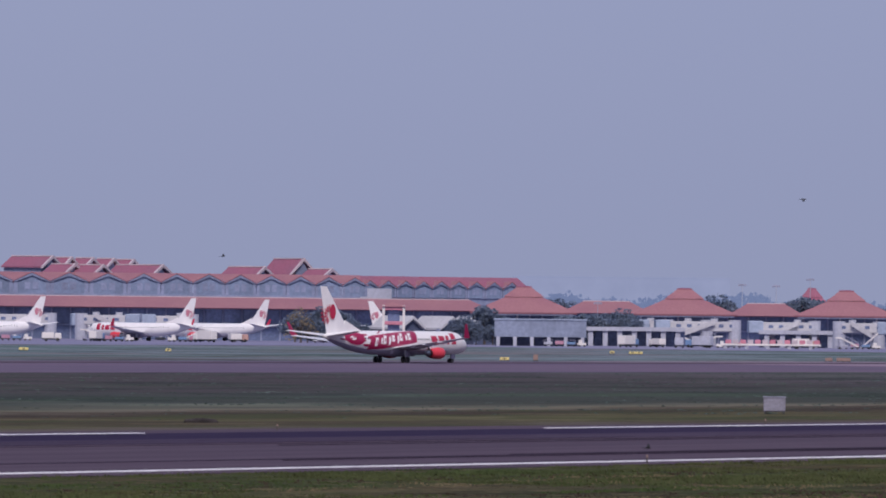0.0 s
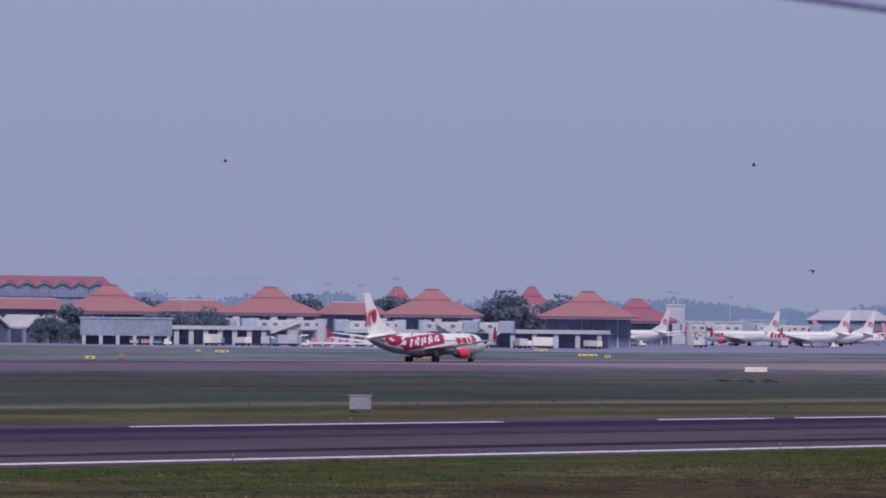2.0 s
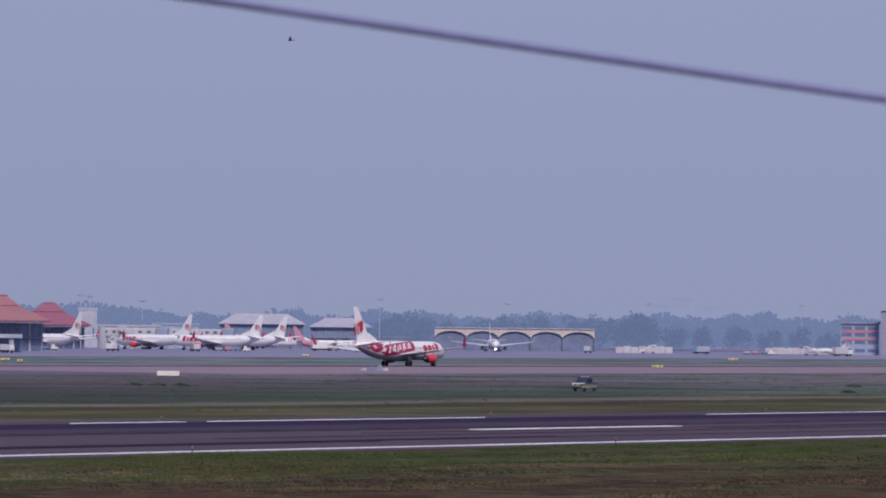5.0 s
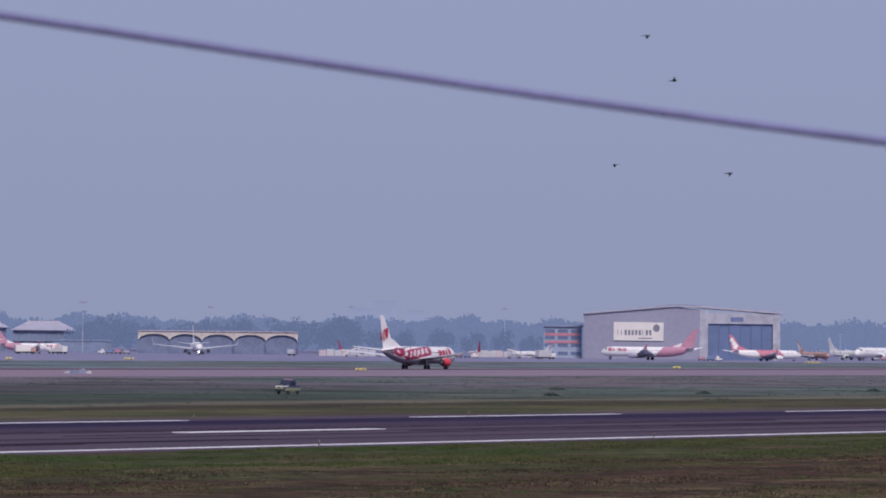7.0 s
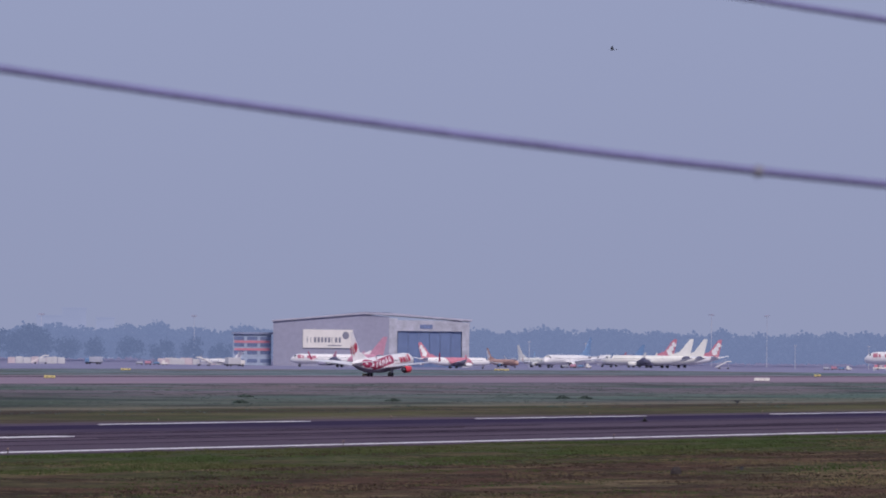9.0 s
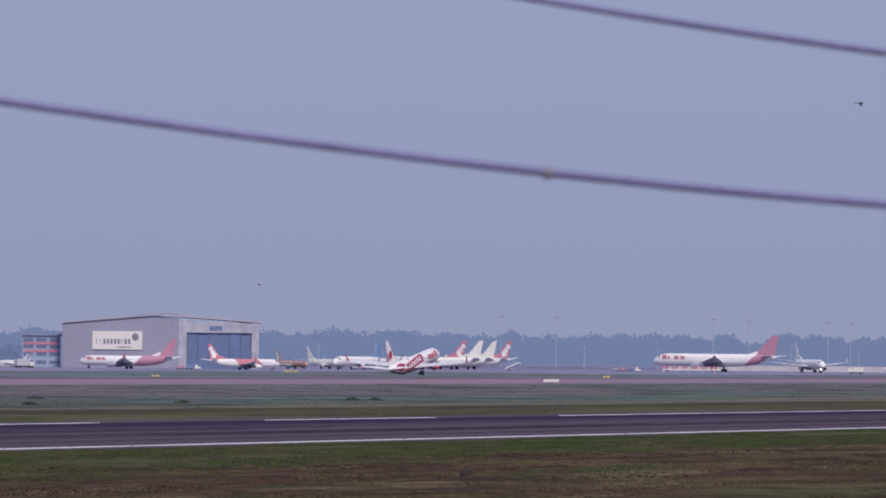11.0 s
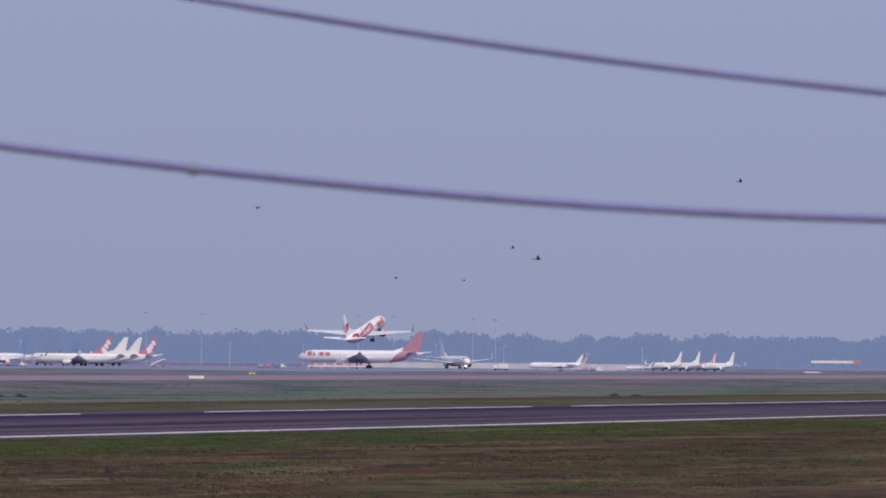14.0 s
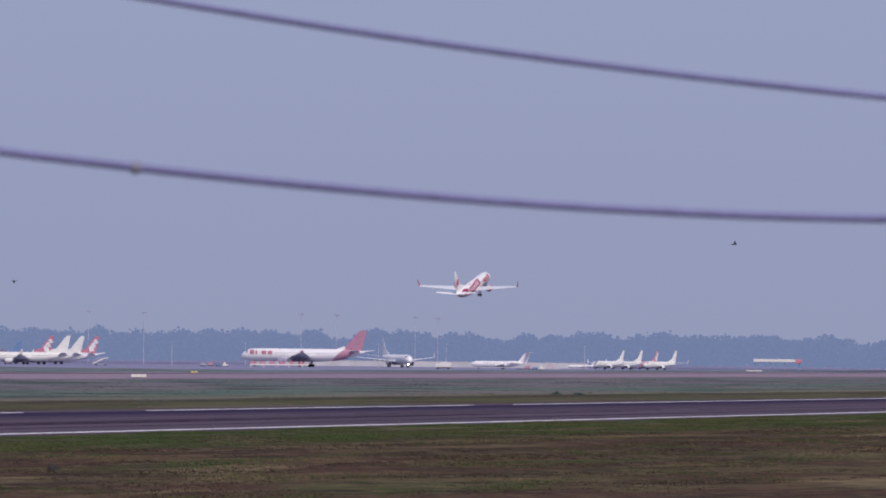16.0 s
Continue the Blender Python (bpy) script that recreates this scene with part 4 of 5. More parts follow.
def link_roof(u0, u1, d, z0, z1, label="long hipped red tile roof over the concourse", tile="tile", facade=True, skin="facade", porch=2.0):
    """A concourse: a hipped roof over a shaded glazed front."""
    w = (u1 - u0) / 12000 * d
    root = thing("concourse", label, "building")
    h = w / 2
    run = min(7.0, h * 0.5)
    bm = rings(bmesh.new(), [[(-h, -6, z0), (h, -6, z0), (h, 22, z0), (-h, 22, z0)], [(-h - 0.3, -6.4, z0 + 0.3), (h + 0.3, -6.4, z0 + 0.3), (h + 0.3, 22.4, z0 + 0.3), (-h - 0.3, 22.4, z0 + 0.3)],
                            [(-h + run, 7.5, z1), (h - run, 7.5, z1), (h - run, 8.5, z1), (-h + run, 8.5, z1)]])
    part("roof", bm, M[tile], root)
    part("ridge", boxes((-h + run, h - run, 7.6, 8.4, z1 - 0.1, z1 + 0.25)), M["trim"], root)
    if facade:
        part("front", boxes((-h + 1, h - 1, porch, 15, 0, z0)), M[skin], root)
        n = max(2, int(w / 6))
        for i in range(n + 1):
            x = -h + 1 + (w - 2) * i / n
            part("column", boxes((x - 0.25, x + 0.25, porch - 0.6, porch, 0, z0)), M["wall_dark"], root)
        part("floor_slab", boxes((-h + 1, h - 1, porch - 0.8, porch, 4.2, 4.7)), M["wall_dark"], root)
    root.matrix_basis = facing((u0 + u1) / 2, d)
    return root


link_roof(-1000, 90, 2120, 9.8, 13.4)
link_roof(210, 370, 2170, 9.6, 13.6)
link_roof(505, 640, 2180, 9.2, 13.4)
link_roof(785, 940, 2210, 9.2, 13.2)


def gable_house(root, x, w, z0, z1, depth, wall="gable"):
    """One gabled bay of the upper storey, its gable towards the apron."""
    za = z0 + (z1 - z0) * 0.58
    bay = part("gable_wall", prism(bmesh.new(), [(x - w * 0.47, z0), (x + w * 0.47, z0), (x + w * 0.47, za), (x, z1 - 0.6), (x - w * 0.47, za)], 1, 0.0, 0.4), M[wall], root)
    part("bargeboard", prism(bmesh.new(), [(x - w * 0.5, za - 0.5), (x - w * 0.3, za + 0.3), (x, z1 - 1.3), (x + w * 0.3, za + 0.3), (x + w * 0.5, za - 0.5), (x + w * 0.5, za + 0.25), (x, z1 - 0.2), (x - w * 0.5, za + 0.25)], 1, -0.7, -0.25), M["wall_dark"], bay)
    for wx in (-0.2, 0.02):
        part("window", boxes((x + w * wx, x + w * (wx + 0.16), -0.1, 0.05, z0 + 1.2, za - 0.5)), M["wall_dark"], bay)
    for px in (-0.44, 0.44):
        part("pier", boxes((x + w * px - w * 0.045, x + w * px + w * 0.045, -0.3, 0.0, z0, za)), M["wall_dark"], bay)
    part("roof_slope", prism(bmesh.new(), [(x - w * 0.52, za), (x, z1), (x + w * 0.52, za), (x + w * 0.52, za - 0.3), (x, z1 - 0.35), (x - w * 0.52, za - 0.3)], 1, -0.9, depth), M["tile"], bay)
    return bay


upper = thing("terminal_upper_storey", "terminal storey of grey-blue gables under red tile roofs", "building")
du = 2260
k = du / 12000
for i, (u, w) in enumerate(((-790, 62), (-726, 64), (-660, 68), (-591, 66), (-528, 60), (-470, 57), (-413, 57), (-357, 55), (-303, 53), (-251, 51), (-201, 48), (-155, 45))):
    gable_house(upper, (u + 379) * k, w * k, 14.6, 21.8 - 0.12 * max(0, i - 6), 16)
part("long_roof", prism(bmesh.new(), [(2.0, 18.7), (14, 21.75), (26, 18.7), (26, 18.1), (14, 21.2), (2.0, 18.1)], 0, -82, 44), M["tile"], upper)
part("base_wall", boxes((-82, 44, 0.6, 24, 0, 15)), M["wall_dark"], upper)
part("string_course", boxes((-82, 44, -0.3, 0.6, 14.0, 14.6)), M["wall_dark"], upper)
upper.matrix_basis = facing(-379, du)

wing = thing("terminal_far_wing", "receding terminal wing with dark gables and red roof", "building")
for i in range(9):
    gable_house(wing, -24 + 6.9 * i, 6.9, 14.6, 20.6, 14, "gable")
part("long_roof", prism(bmesh.new(), [(0.5, 18.8), (8, 21.9), (16, 18.8), (16, 18.2), (8, 21.2), (0.5, 18.2)], 0, -29, 38), M["tile_old"], wing)
part("base_wall", boxes((-29, 37, 0.6, 18, 0, 15.4)), M["wall_dark"], wing)
part("pale_block", boxes((-30, -16, -1.2, 0.4, 13.6, 17.6)), M["concrete"], wing)
wing.matrix_basis = facing(-20, 2330, 0, 28)


def ridge_roof(u, d, w, z0, z1, label, end=3.0, lean=0.0):
    """A high roof seen from its eaves, with a pale gable trim and dark gable end."""
    root = thing("high_roof", label, "roof", "high terminal roofs")
    part("slope", prism(bmesh.new(), [(0, z0), (7, z1), (14, z0), (14, z0 - 0.5), (7, z1 - 0.6), (0, z0 - 0.5)], 0, -w / 2, w / 2), M["tile_old"], root)
    part("verge", prism(bmesh.new(), [(-0.4, z0), (7, z1 + 0.4), (14.4, z0), (14.4, z0 - 0.7), (7, z1 - 0.7), (-0.4, z0 - 0.7)], 0, w / 2, w / 2 + 0.7), M["trim"], root)
    part("gable_end", prism(bmesh.new(), [(0.6, z0 - 3), (7, z1 - 0.8), (13.4, z0 - 3)], 0, w / 2 - 0.7, w / 2 - 0.2), M["wall_dark"], root)
    part("support_wall", boxes((-w / 2 + 0.5, w / 2 - 1, 1, 13, 0, z0 - 0.3)), M["wall_dark"], root)
    part("ridge", boxes((-w / 2, w / 2 + 0.6, 6.7, 7.3, z1, z1 + 0.35)), M["trim"], root)
    root.matrix_basis = facing(u, d, 0, lean)
    return root


for i, (u, d, w, z0, z1) in enumerate(((-745, 2330, 16, 24, 27.4), (-690, 2340, 6.5, 23.5, 27.2), (-652, 2345, 6.5, 23.5, 27.1), (-615, 2350, 6.5, 23.2, 27.0), (-580, 2355, 6.5, 23.0, 26.8),
                                       (-690, 2300, 9, 21.5, 24.6), (-640, 2300, 9, 21.2, 24.4), (-555, 2305, 18, 21.4, 24.6), (-300, 2320, 15, 21.2, 27.4), (-366, 2300, 14, 20.9, 24.3), (-236, 2310, 9, 21.0, 23.9))):
    ridge_roof(u, d, w, z0, z1, "steep red tile roof with pale verges above the terminal", lean=-48 if z1 - z0 > 5 else -30)


# ---- apron structures ----
def aerobridge(u, d, length, label="white boarding bridge with a glazed cabin and stair", flip=1, z=4.6):
    root = thing("boarding_bridge", label, "boarding bridge", "boarding bridges")
    L = length * flip
    a, b = min(0, L), max(0, L)
    part("tunnel", boxes((a, b, -1.5, 1.5, z, z + 2.9), bevel=0.15), M["beige"], root)
    n = max(3, int(length / 3))
    for i in range(n):
        x = a + (b - a) * (i + 0.5) / n
        part("window", boxes((x - 0.7, x + 0.7, -1.56, -1.48, z + 1.2, z + 2.1)), M["facade"], root)
    part("rotunda", tube(bmesh.new(), (L * 0.02, 0, 0), (L * 0.02, 0, z + 3.4), 1.9, 1.9, 12), M["concrete"], root)
    part("cabin", boxes((L * 1.0 - 2.2, L * 1.0 + 2.2, -2.2, 2.0, z - 0.4, z + 3.3), bevel=0.25), M["wall"], root)
    part("leg", boxes((L * 0.72 - 0.4, L * 0.72 + 0.4, -1.0, -0.3, 0, z)), M["concrete"], root)
    part("leg", boxes((L * 0.72 - 0.4, L * 0.72 + 0.4, 0.3, 1.0, 0, z)), M["concrete"], root)
    part("bogie", boxes((L * 0.72 - 1.4, L * 0.72 + 1.4, -1.3, 1.3, 0.1, 0.9), bevel=0.15), M["dark"], root)
    bm = bmesh.new()
    rings(bm, [[(L * 0.86, -1.9, z + 0.2), (L * 0.86, -2.6, z + 0.2), (L * 0.86, -2.6, z - 0.3), (L * 0.86, -1.9, z - 0.3)], [(L * 0.5, -1.9, 0.5), (L * 0.5, -2.6, 0.5), (L * 0.5, -2.6, 0), (L * 0.5, -1.9, 0)]])
    part("stair", bm, M["board"], root)
    part("ramp", rings(bmesh.new(), [[(L * 0.3, -3.0, z + 3.6), (L * 0.3, -1.7, z + 3.6), (L * 0.3, -1.7, z + 2.1), (L * 0.3, -3.0, z + 2.1)], [(L * 0.72, -3.0, z + 0.2), (L * 0.72, -1.7, z + 0.2), (L * 0.72, -1.7, z - 1.3), (L * 0.72, -3.0, z - 1.3)]]), M["beige"], root)
    part("roof_unit", boxes((L * 0.3 - 1.0, L * 0.3 + 1.0, -0.8, 0.8, z + 2.9, z + 3.8), bevel=0.1), M["concrete"], root)
    root.matrix_basis = facing(u, d, 0, -8 * flip)
    return root


for u, d, L, fl in ((-690, 2050, 20, -1), (-540, 2060, 18, -1), (-640, 2030, 16, 1), (-440, 2070, 14, -1), (520, 2000, 22, -1), (470, 2020, 20, -1), (400, 2020, 18, -1), (300, 2040, 16, -1), (700, 1985, 14, 1), (770, 2000, 13, 1), (660, 2010, 18, -1), (1170, 2450, 22, 1), (1290, 2520, 22, 1), (1230, 2560, 14, -1)):
    aerobridge(u, d, L, flip=fl)


def canopy(u0, u1, d, z, label, pillars, fascia="concrete", wall="facade"):
    w = (u1 - u0) / 12000 * d
    root = thing("apron_canopy", label, "canopy")
    part("slab", boxes((-w / 2, w / 2, 0, 9, z, z + 0.5)), M["concrete"], root)
    part("fascia", boxes((-w / 2, w / 2, -0.3, 0, z - 0.2, z + 0.95)), M[fascia], root)
    for i in range(pillars):
        x = -w / 2 + w * (i + 0.5) / pillars
        part("pillar", boxes((x - 0.75, x + 0.75, 0.4, 1.6, 0, z), bevel=0.1), M["concrete"], root)
    part("back_wall", boxes((-w / 2, w / 2, 9, 9.4, 0, z)), M[wall], root)
    root.matrix_basis = facing((u0 + u1) / 2, d)
    return root


canopy(800, 1030, 2010, 4.5, "long white-edged apron canopy on pale pillars", 6)
canopy(250, 430, 1985, 4.7, "white-edged apron canopy on slim pillars", 7)
canopy(560, 700, 2000, 4.2, "white-edged apron canopy beside boarding bridges", 5)

shade = thing("apron_roof", "thin white roof with a red end on slim posts", "canopy")
part("slab", boxes((-11.5, 8.5, 0, 4, 4.2, 5.5), bevel=0.1), M["board"], shade)
part("red_end", boxes((8.5, 11.5, 0, 4, 3.6, 5.6), bevel=0.1), M["red_hazed"], shade)
for x in (-10.5, -3.5, 3.5, 10.5):
    part("post", boxes((x - 0.12, x + 0.12, 1.8, 2.2, 0, 4.2)), M["steel"], shade)
shade.matrix_basis = facing(4541, 3250, 0.05)
low = thing("service_block", "long blue-grey concrete service block on short pillars", "building")
part("wall_shell", boxes((-13, 13, 0, 10, 2.6, 7.4)), M["block_blue"], low)
part("roof_edge", boxes((-13.3, 13.3, -0.3, 10.3, 7.4, 7.8)), M["wall"], low)
# box coloured as the shade beneath the block
part("undercroft", boxes((-12.8, 12.8, 3, 9.8, 0, 2.6)), M["shade_blue"], low)
for i in range(6):
    part("pillar", boxes((-12 + 4.8 * i - 0.5, -12 + 4.8 * i + 0.5, 0, 1, 0, 2.6)), M["concrete"], low)
for i in range(5):
    part("wall_panel", boxes((-12.5 + 5 * i, -7.9 + 5 * i, -0.06, 0.02, 3.1, 6.9)), M["block_blue"], low)
low.matrix_basis = facing(174, 1925)

tower = thing("apron_tower", "small white apron tower with red floors", "tower")
for i, z in enumerate((1.6, 5.6, 9.8)):
    part("floor_band", boxes((-3.2, 3.2, -3.2, 3.2, z, z + 1.0), bevel=0.1), M["red_hazed"], tower)
for x in (-2.9, 2.9):
    for y in (-2.9, 2.9):
        part("post", boxes((x - 0.35, x + 0.35, y - 0.35, y + 0.35, 0, 11.2)), M["board"], tower)
part("core", boxes((-1.7, 1.7, -1.7, 1.7, 0, 10.8)), M["facade"], tower)
part("roof", rings(bmesh.new(), [[(-3.8, -3.8, 10.8), (3.8, -3.8, 10.8), (3.8, 3.8, 10.8), (-3.8, 3.8, 10.8)], [(-1, -1, 12), (1, -1, 12), (1, 1, 12), (-1, 1, 12)]]), M["tile"], tower)
tower.matrix_basis = facing(-86, 1945)


def shed(u, d, w, z0, z1, label, depth=16, roof="beige", turn=0):
    """A maintenance shed with an arched dark mouth under a pale roof edge."""
    root = thing("shed", label, "shed", "apron sheds")
    arc = [(-w / 2 + w * i / 8, z0 + (z1 - z0) * (1 - abs(i - 4) / 4) ** (1 if w < 20 else 0.6)) for i in range(9)]
    part("roof", prism(bmesh.new(), arc + [(x, z + 0.4 + 0.5 * (1 - abs(x) / w * 1.2)) for x, z in reversed(arc)], 1, -1.2, depth), M[roof], root)
    # solid filling, its dark blue painting the shade inside the shed
    part("mouth", prism(bmesh.new(), [(-w / 2 + 0.5, 0), (w / 2 - 0.5, 0)] + list(reversed([(x * 0.97, z - 0.05) for x, z in arc])), 1, 0.2, depth - 1), M["shade_blue"], root)
    for x in (-w / 2, w / 2):
        part("pier", boxes((x - 0.35, x + 0.35, -0.6, 0.4, 0, z0 + 0.3)), M["wall_dark"], root)
    root.matrix_basis = facing(u, d, 0, turn)
    return root


for u in (-55, 15, 80):
    shed(u, 1985, 9.0, 4.2, 7.4, "cream-roofed gabled shed with a dark mouth", 14, turn=38)


def arch_bay(u, d, w, spring, crown, top):
    """One bay of a maintenance hall: a pale front with a broad arched mouth, filled by a panel in the inside's hazy
    shade.
    """
    root = thing("maintenance_bay", "open arched maintenance bay with a pale cream front", "shed", "maintenance bays")
    arc = [(w * 0.5 * math.cos(math.pi * (1 - i / 12)), spring + (crown - spring) * math.sin(math.pi * i / 12)) for i in range(13)]
    bm = bmesh.new()
    for (x0, z0), (x1, z1) in zip(arc, arc[1:]):
        rings(bm, [[(x0, y, z0), (x1, y, z1), (x1, y, top), (x0, y, top)] for y in (0.0, 0.4)])
    part("front", bm, M["cream_front"], root)
    part("roof", boxes((-w / 2, w / 2, -0.5, 15, top, top + 0.35)), M["hall"], root)
    # added panel that paints the hazy dark inside of the open mouth
    part("shutter", boxes((-w / 2, w / 2, 1.0, 1.2, 0, crown), bevel=0.03), M["shutter"], root)
    part("inside", boxes((-w / 2, w / 2, 8, 8.4, 0, top)), M["shade_blue"], root)
    for x in (-w / 2, w / 2):
        part("pier", boxes((x - 0.22, x + 0.22, -0.1, 0.5, 0, spring + 0.2), bevel=0.04), M["shutter"], root)
    root.matrix_basis = facing(u, d)
    return root


for u in (1787, 1843, 1900, 1957, 2013):
    arch_bay(u, 2720, 12.8, 5.0, 7.9, 9.0)
link_roof(1375, 1530, 2850, 9.6, 14.0, "broad cargo hall with a pale shallow roof", "hall", skin="gable", porch=-4.6)
link_roof(1535, 1650, 2880, 8.6, 12.6, "broad cargo hall with a pale shallow roof", "hall", skin="gable", porch=-4.6)
block("cargo_office", "pale hazy office block beside the apron", 1145, 2600, 7, 8, 14.5, M["concrete"])
block("cargo_office", "low pale hazy building behind parked aircraft", 1215, 2620, 26, 10, 8.2, M["concrete"], 6)
block("cargo_office", "low pale hazy building behind parked aircraft", 1300, 2640, 18, 10, 9.0, M["wall"], 4)
block("cargo_office", "low blue-grey building by the cargo halls", 1660, 2700, 24, 10, 4.6, M["gable"], 5)

# hangar with its blank side wall, board and dark doors
hangar = thing("hangar", "big grey aircraft hangar with white board and dark doors", "hangar")
sw, fw, dep = 45.5, 31.5, 60
part("side_wall", prism(bmesh.new(), [(-sw, 0), (0, 0), (0, 19.6), (-10, 20.6), (-sw, 17.4)], 1, 0, 0.6), M["steel"], hangar)
for i in range(14):
    part("wall_rib", boxes((-sw + 3.2 * i + 0.6, -sw + 3.2 * i + 0.72, -0.1, 0.0, 0.2, 16.6)), M["steel"], hangar)
part("front_wall", boxes((0, 3.2, -0.2, 0.6, 0, 19.2), (28.6, fw, -0.2, 0.6, 0, 17.8), (3.2, 28.6, -0.2, 0.6, 14.2, 18.4)), M["mottled"], hangar)
for i in range(6):
    part("door_panel", boxes((3.3 + 4.2 * i, 7.4 + 4.2 * i, 0.5 + 0.2 * (i % 2), 0.7 + 0.2 * (i % 2), 0, 14.2)), M["door_blue"], hangar)
part("lintel_board", boxes((12, 17, -0.4, -0.2, 15.2, 16.8)), M["facade"], hangar)
part("roof", rings(bmesh.new(), [[(-sw - 0.6, -0.8, 17.4), (-10, -0.8, 20.7), (2, -0.8, 20.2), (fw + 1, -0.8, 18.2), (fw + 1, dep, 18.2), (2, dep, 21), (-10, dep, 21.3), (-sw - 0.6, dep, 17.4)],
                                 [(-sw - 0.6, -0.8, 17.9), (-10, -0.8, 21.3), (2, -0.8, 21.0), (fw + 1, -0.8, 18.9), (fw + 1, dep, 18.9), (2, dep, 21.6), (-10, dep, 21.9), (-sw - 0.6, dep, 17.9)]]), M["hall"], hangar)
for dims in ((fw - 0.6, fw, 0.6, dep, 0, 17.6), (-sw, fw, dep, dep + 0.6, 0, 17.2), (-sw, -sw + 0.6, 0.6, dep, 0, 17)):
    part("far_wall", boxes(dims), M["steel"], hangar)
board = part("sign_board", boxes((-33.8, -14.2, -0.5, -0.1, 7.2, 14.4), bevel=0.05), M["board"], hangar, "large white company board")
bm = bmesh.new()
for i in range(10):
    x = -32.2 + 1.38 * i
    box(bm, x, x + (0.28 if i in (0, 1, 7) else 0.85), -0.56, -0.5, 9.4, 11.4)
part("lettering_bars", bm, M["mark"], board, "dark bars of a company name")
part("small_bar", boxes((-24, -18.6, -0.56, -0.5, 8.0, 8.4)), M["mark"], board)
bm = bmesh.new()
vs = [bm.verts.new((-17.0 + 1.35 * math.cos(i * 0.3927) * (1 if i % 16 else 1), -0.56, 12.2 + 1.5 * math.sin(i * 0.3927))) for i in range(16)]
bm.faces.new(vs)
part("round_mark", bm, M["mark"], board)
hangar.matrix_basis = facing(2752, 2660)

annex = thing("hangar_office", "hazy four-storey office with red panels beside the hangar", "building")
part("wall_shell", boxes((-7.5, 7.5, 0, 12, 0, 12.4)), M["wall"], annex)
part("roof_slab", boxes((-8.2, 8.2, -0.8, 12.5, 12.4, 13.1)), M["wall_dark"], annex)
for z in (1.2, 4.4, 7.4, 10.0):
    for x in (-5.2, 0.0, 5.2):
        part("window", boxes((x - 2.0, x + 2.0, -0.12, 0.0, z, z + 1.4)), M["facade"], annex)
for z in (5.9, 8.9):
    part("red_panel", boxes((-7.0, 7.0, -0.15, 0.0, z, z + 0.9)), M["red_hazed"], annex)
annex.matrix_basis = facing(2510, 2670)

wall = thing("boundary_wall", "long low pinkish boundary wall behind the apron", "wall")
part("panels", boxes((-75, 75, 0, 0.4, 0, 2.6)), M["beige"], wall)
part("coping", boxes((-75, 75, -0.1, 0.5, 2.6, 2.8)), M["trim"], wall)
wall.matrix_basis = facing(3930, 3260)
for u, d, w in ((2120, 2620, 18), (2160, 2640, 9), (2410, 2680, 26), (2370, 2690, 12), (4132, 3090, 17)):
    c = thing("container_row", "row of pale ground-service containers", "container")
    for i in range(int(w / 3)):
        part("container", boxes((-w / 2 + 3 * i, -w / 2 + 3 * i + 2.8, 0, 2.2, 0, 2.4 + 0.3 * (i % 2)), bevel=0.08), M["beige" if i % 3 else "trim"], c)
    c.matrix_basis = facing(u, d)

# ---- parked aircraft ----
def park(ob, u, d, heading, scale=1.0):
    """heading: degrees from the line of sight, 90 nose to the right, -90 nose to the left, 180 towards the roof."""
    m = facing(u, d, 0.05, 90 - heading)
    ob.matrix_basis = m @ Matrix.Diagonal((scale, scale, scale, 1))
    return ob


def park_copy(ob, u, d, heading, scale=1.0):
    c = copy_thing(ob, facing(u, d, 0.05, 90 - heading))
    c.scale = (scale, scale, scale)
    return c


G = "parked airliners"
flower = airliner("parked white airliner with red flower emblem and red engines", "lotus", engine_mat="nacelle", group=G)
park(flower, -530, 1985, -50)
park_copy(flower, -395, 2050, -48)
park_copy(flower, -800, 1960, -52)
park_copy(flower, 1075, 2330, -35)
park_copy(flower, 1265, 2420, -40)
park_copy(flower, 1379, 2380, -48)
park_copy(flower, -32, 2085, 58)
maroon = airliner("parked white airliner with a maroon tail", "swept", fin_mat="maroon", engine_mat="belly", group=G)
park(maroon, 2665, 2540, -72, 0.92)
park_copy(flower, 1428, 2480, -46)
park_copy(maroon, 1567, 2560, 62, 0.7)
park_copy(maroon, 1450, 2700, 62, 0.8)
redtail = airliner("parked white airliner with red panels and a red tail", "patches", fin_mat="red_hazed", engine_mat="white", group=G)
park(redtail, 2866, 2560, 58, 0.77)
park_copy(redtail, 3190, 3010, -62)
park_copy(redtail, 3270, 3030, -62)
bare = airliner("parked all-white airliner without titles", "plain", "cream", "cream", "cream", group=G)
park(bare, 3212, 2930, -72)
park_copy(bare, 3240, 2960, -66)
park_copy(bare, 3012, 2840, 148, 0.74)
for i, u in enumerate((4243, 4274, 4305, 4335)):
    park_copy(redtail if i == 2 else bare, u, 3180 + 25 * (i % 3), (-150, -148, -152, -149)[i], 0.72)
bluetail = airliner("white airliner with a dark blue fin taxiing past", "plain", "white", "blue", "white", group=G)
park(bluetail, 3070, 2780, -152)
park_copy(bluetail, 3150, 3090, -60, 0.8)
orange = airliner("small airliner painted orange and blue", "patches", "orange", "orange", "blue", group=G)
park(orange, 2952, 2760, 150, 0.62)
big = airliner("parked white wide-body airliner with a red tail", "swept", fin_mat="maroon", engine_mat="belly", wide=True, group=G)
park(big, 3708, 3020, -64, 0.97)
lit = airliner("white airliner facing the runway with its landing light on", "plain", "white", "white", "belly", group=G)
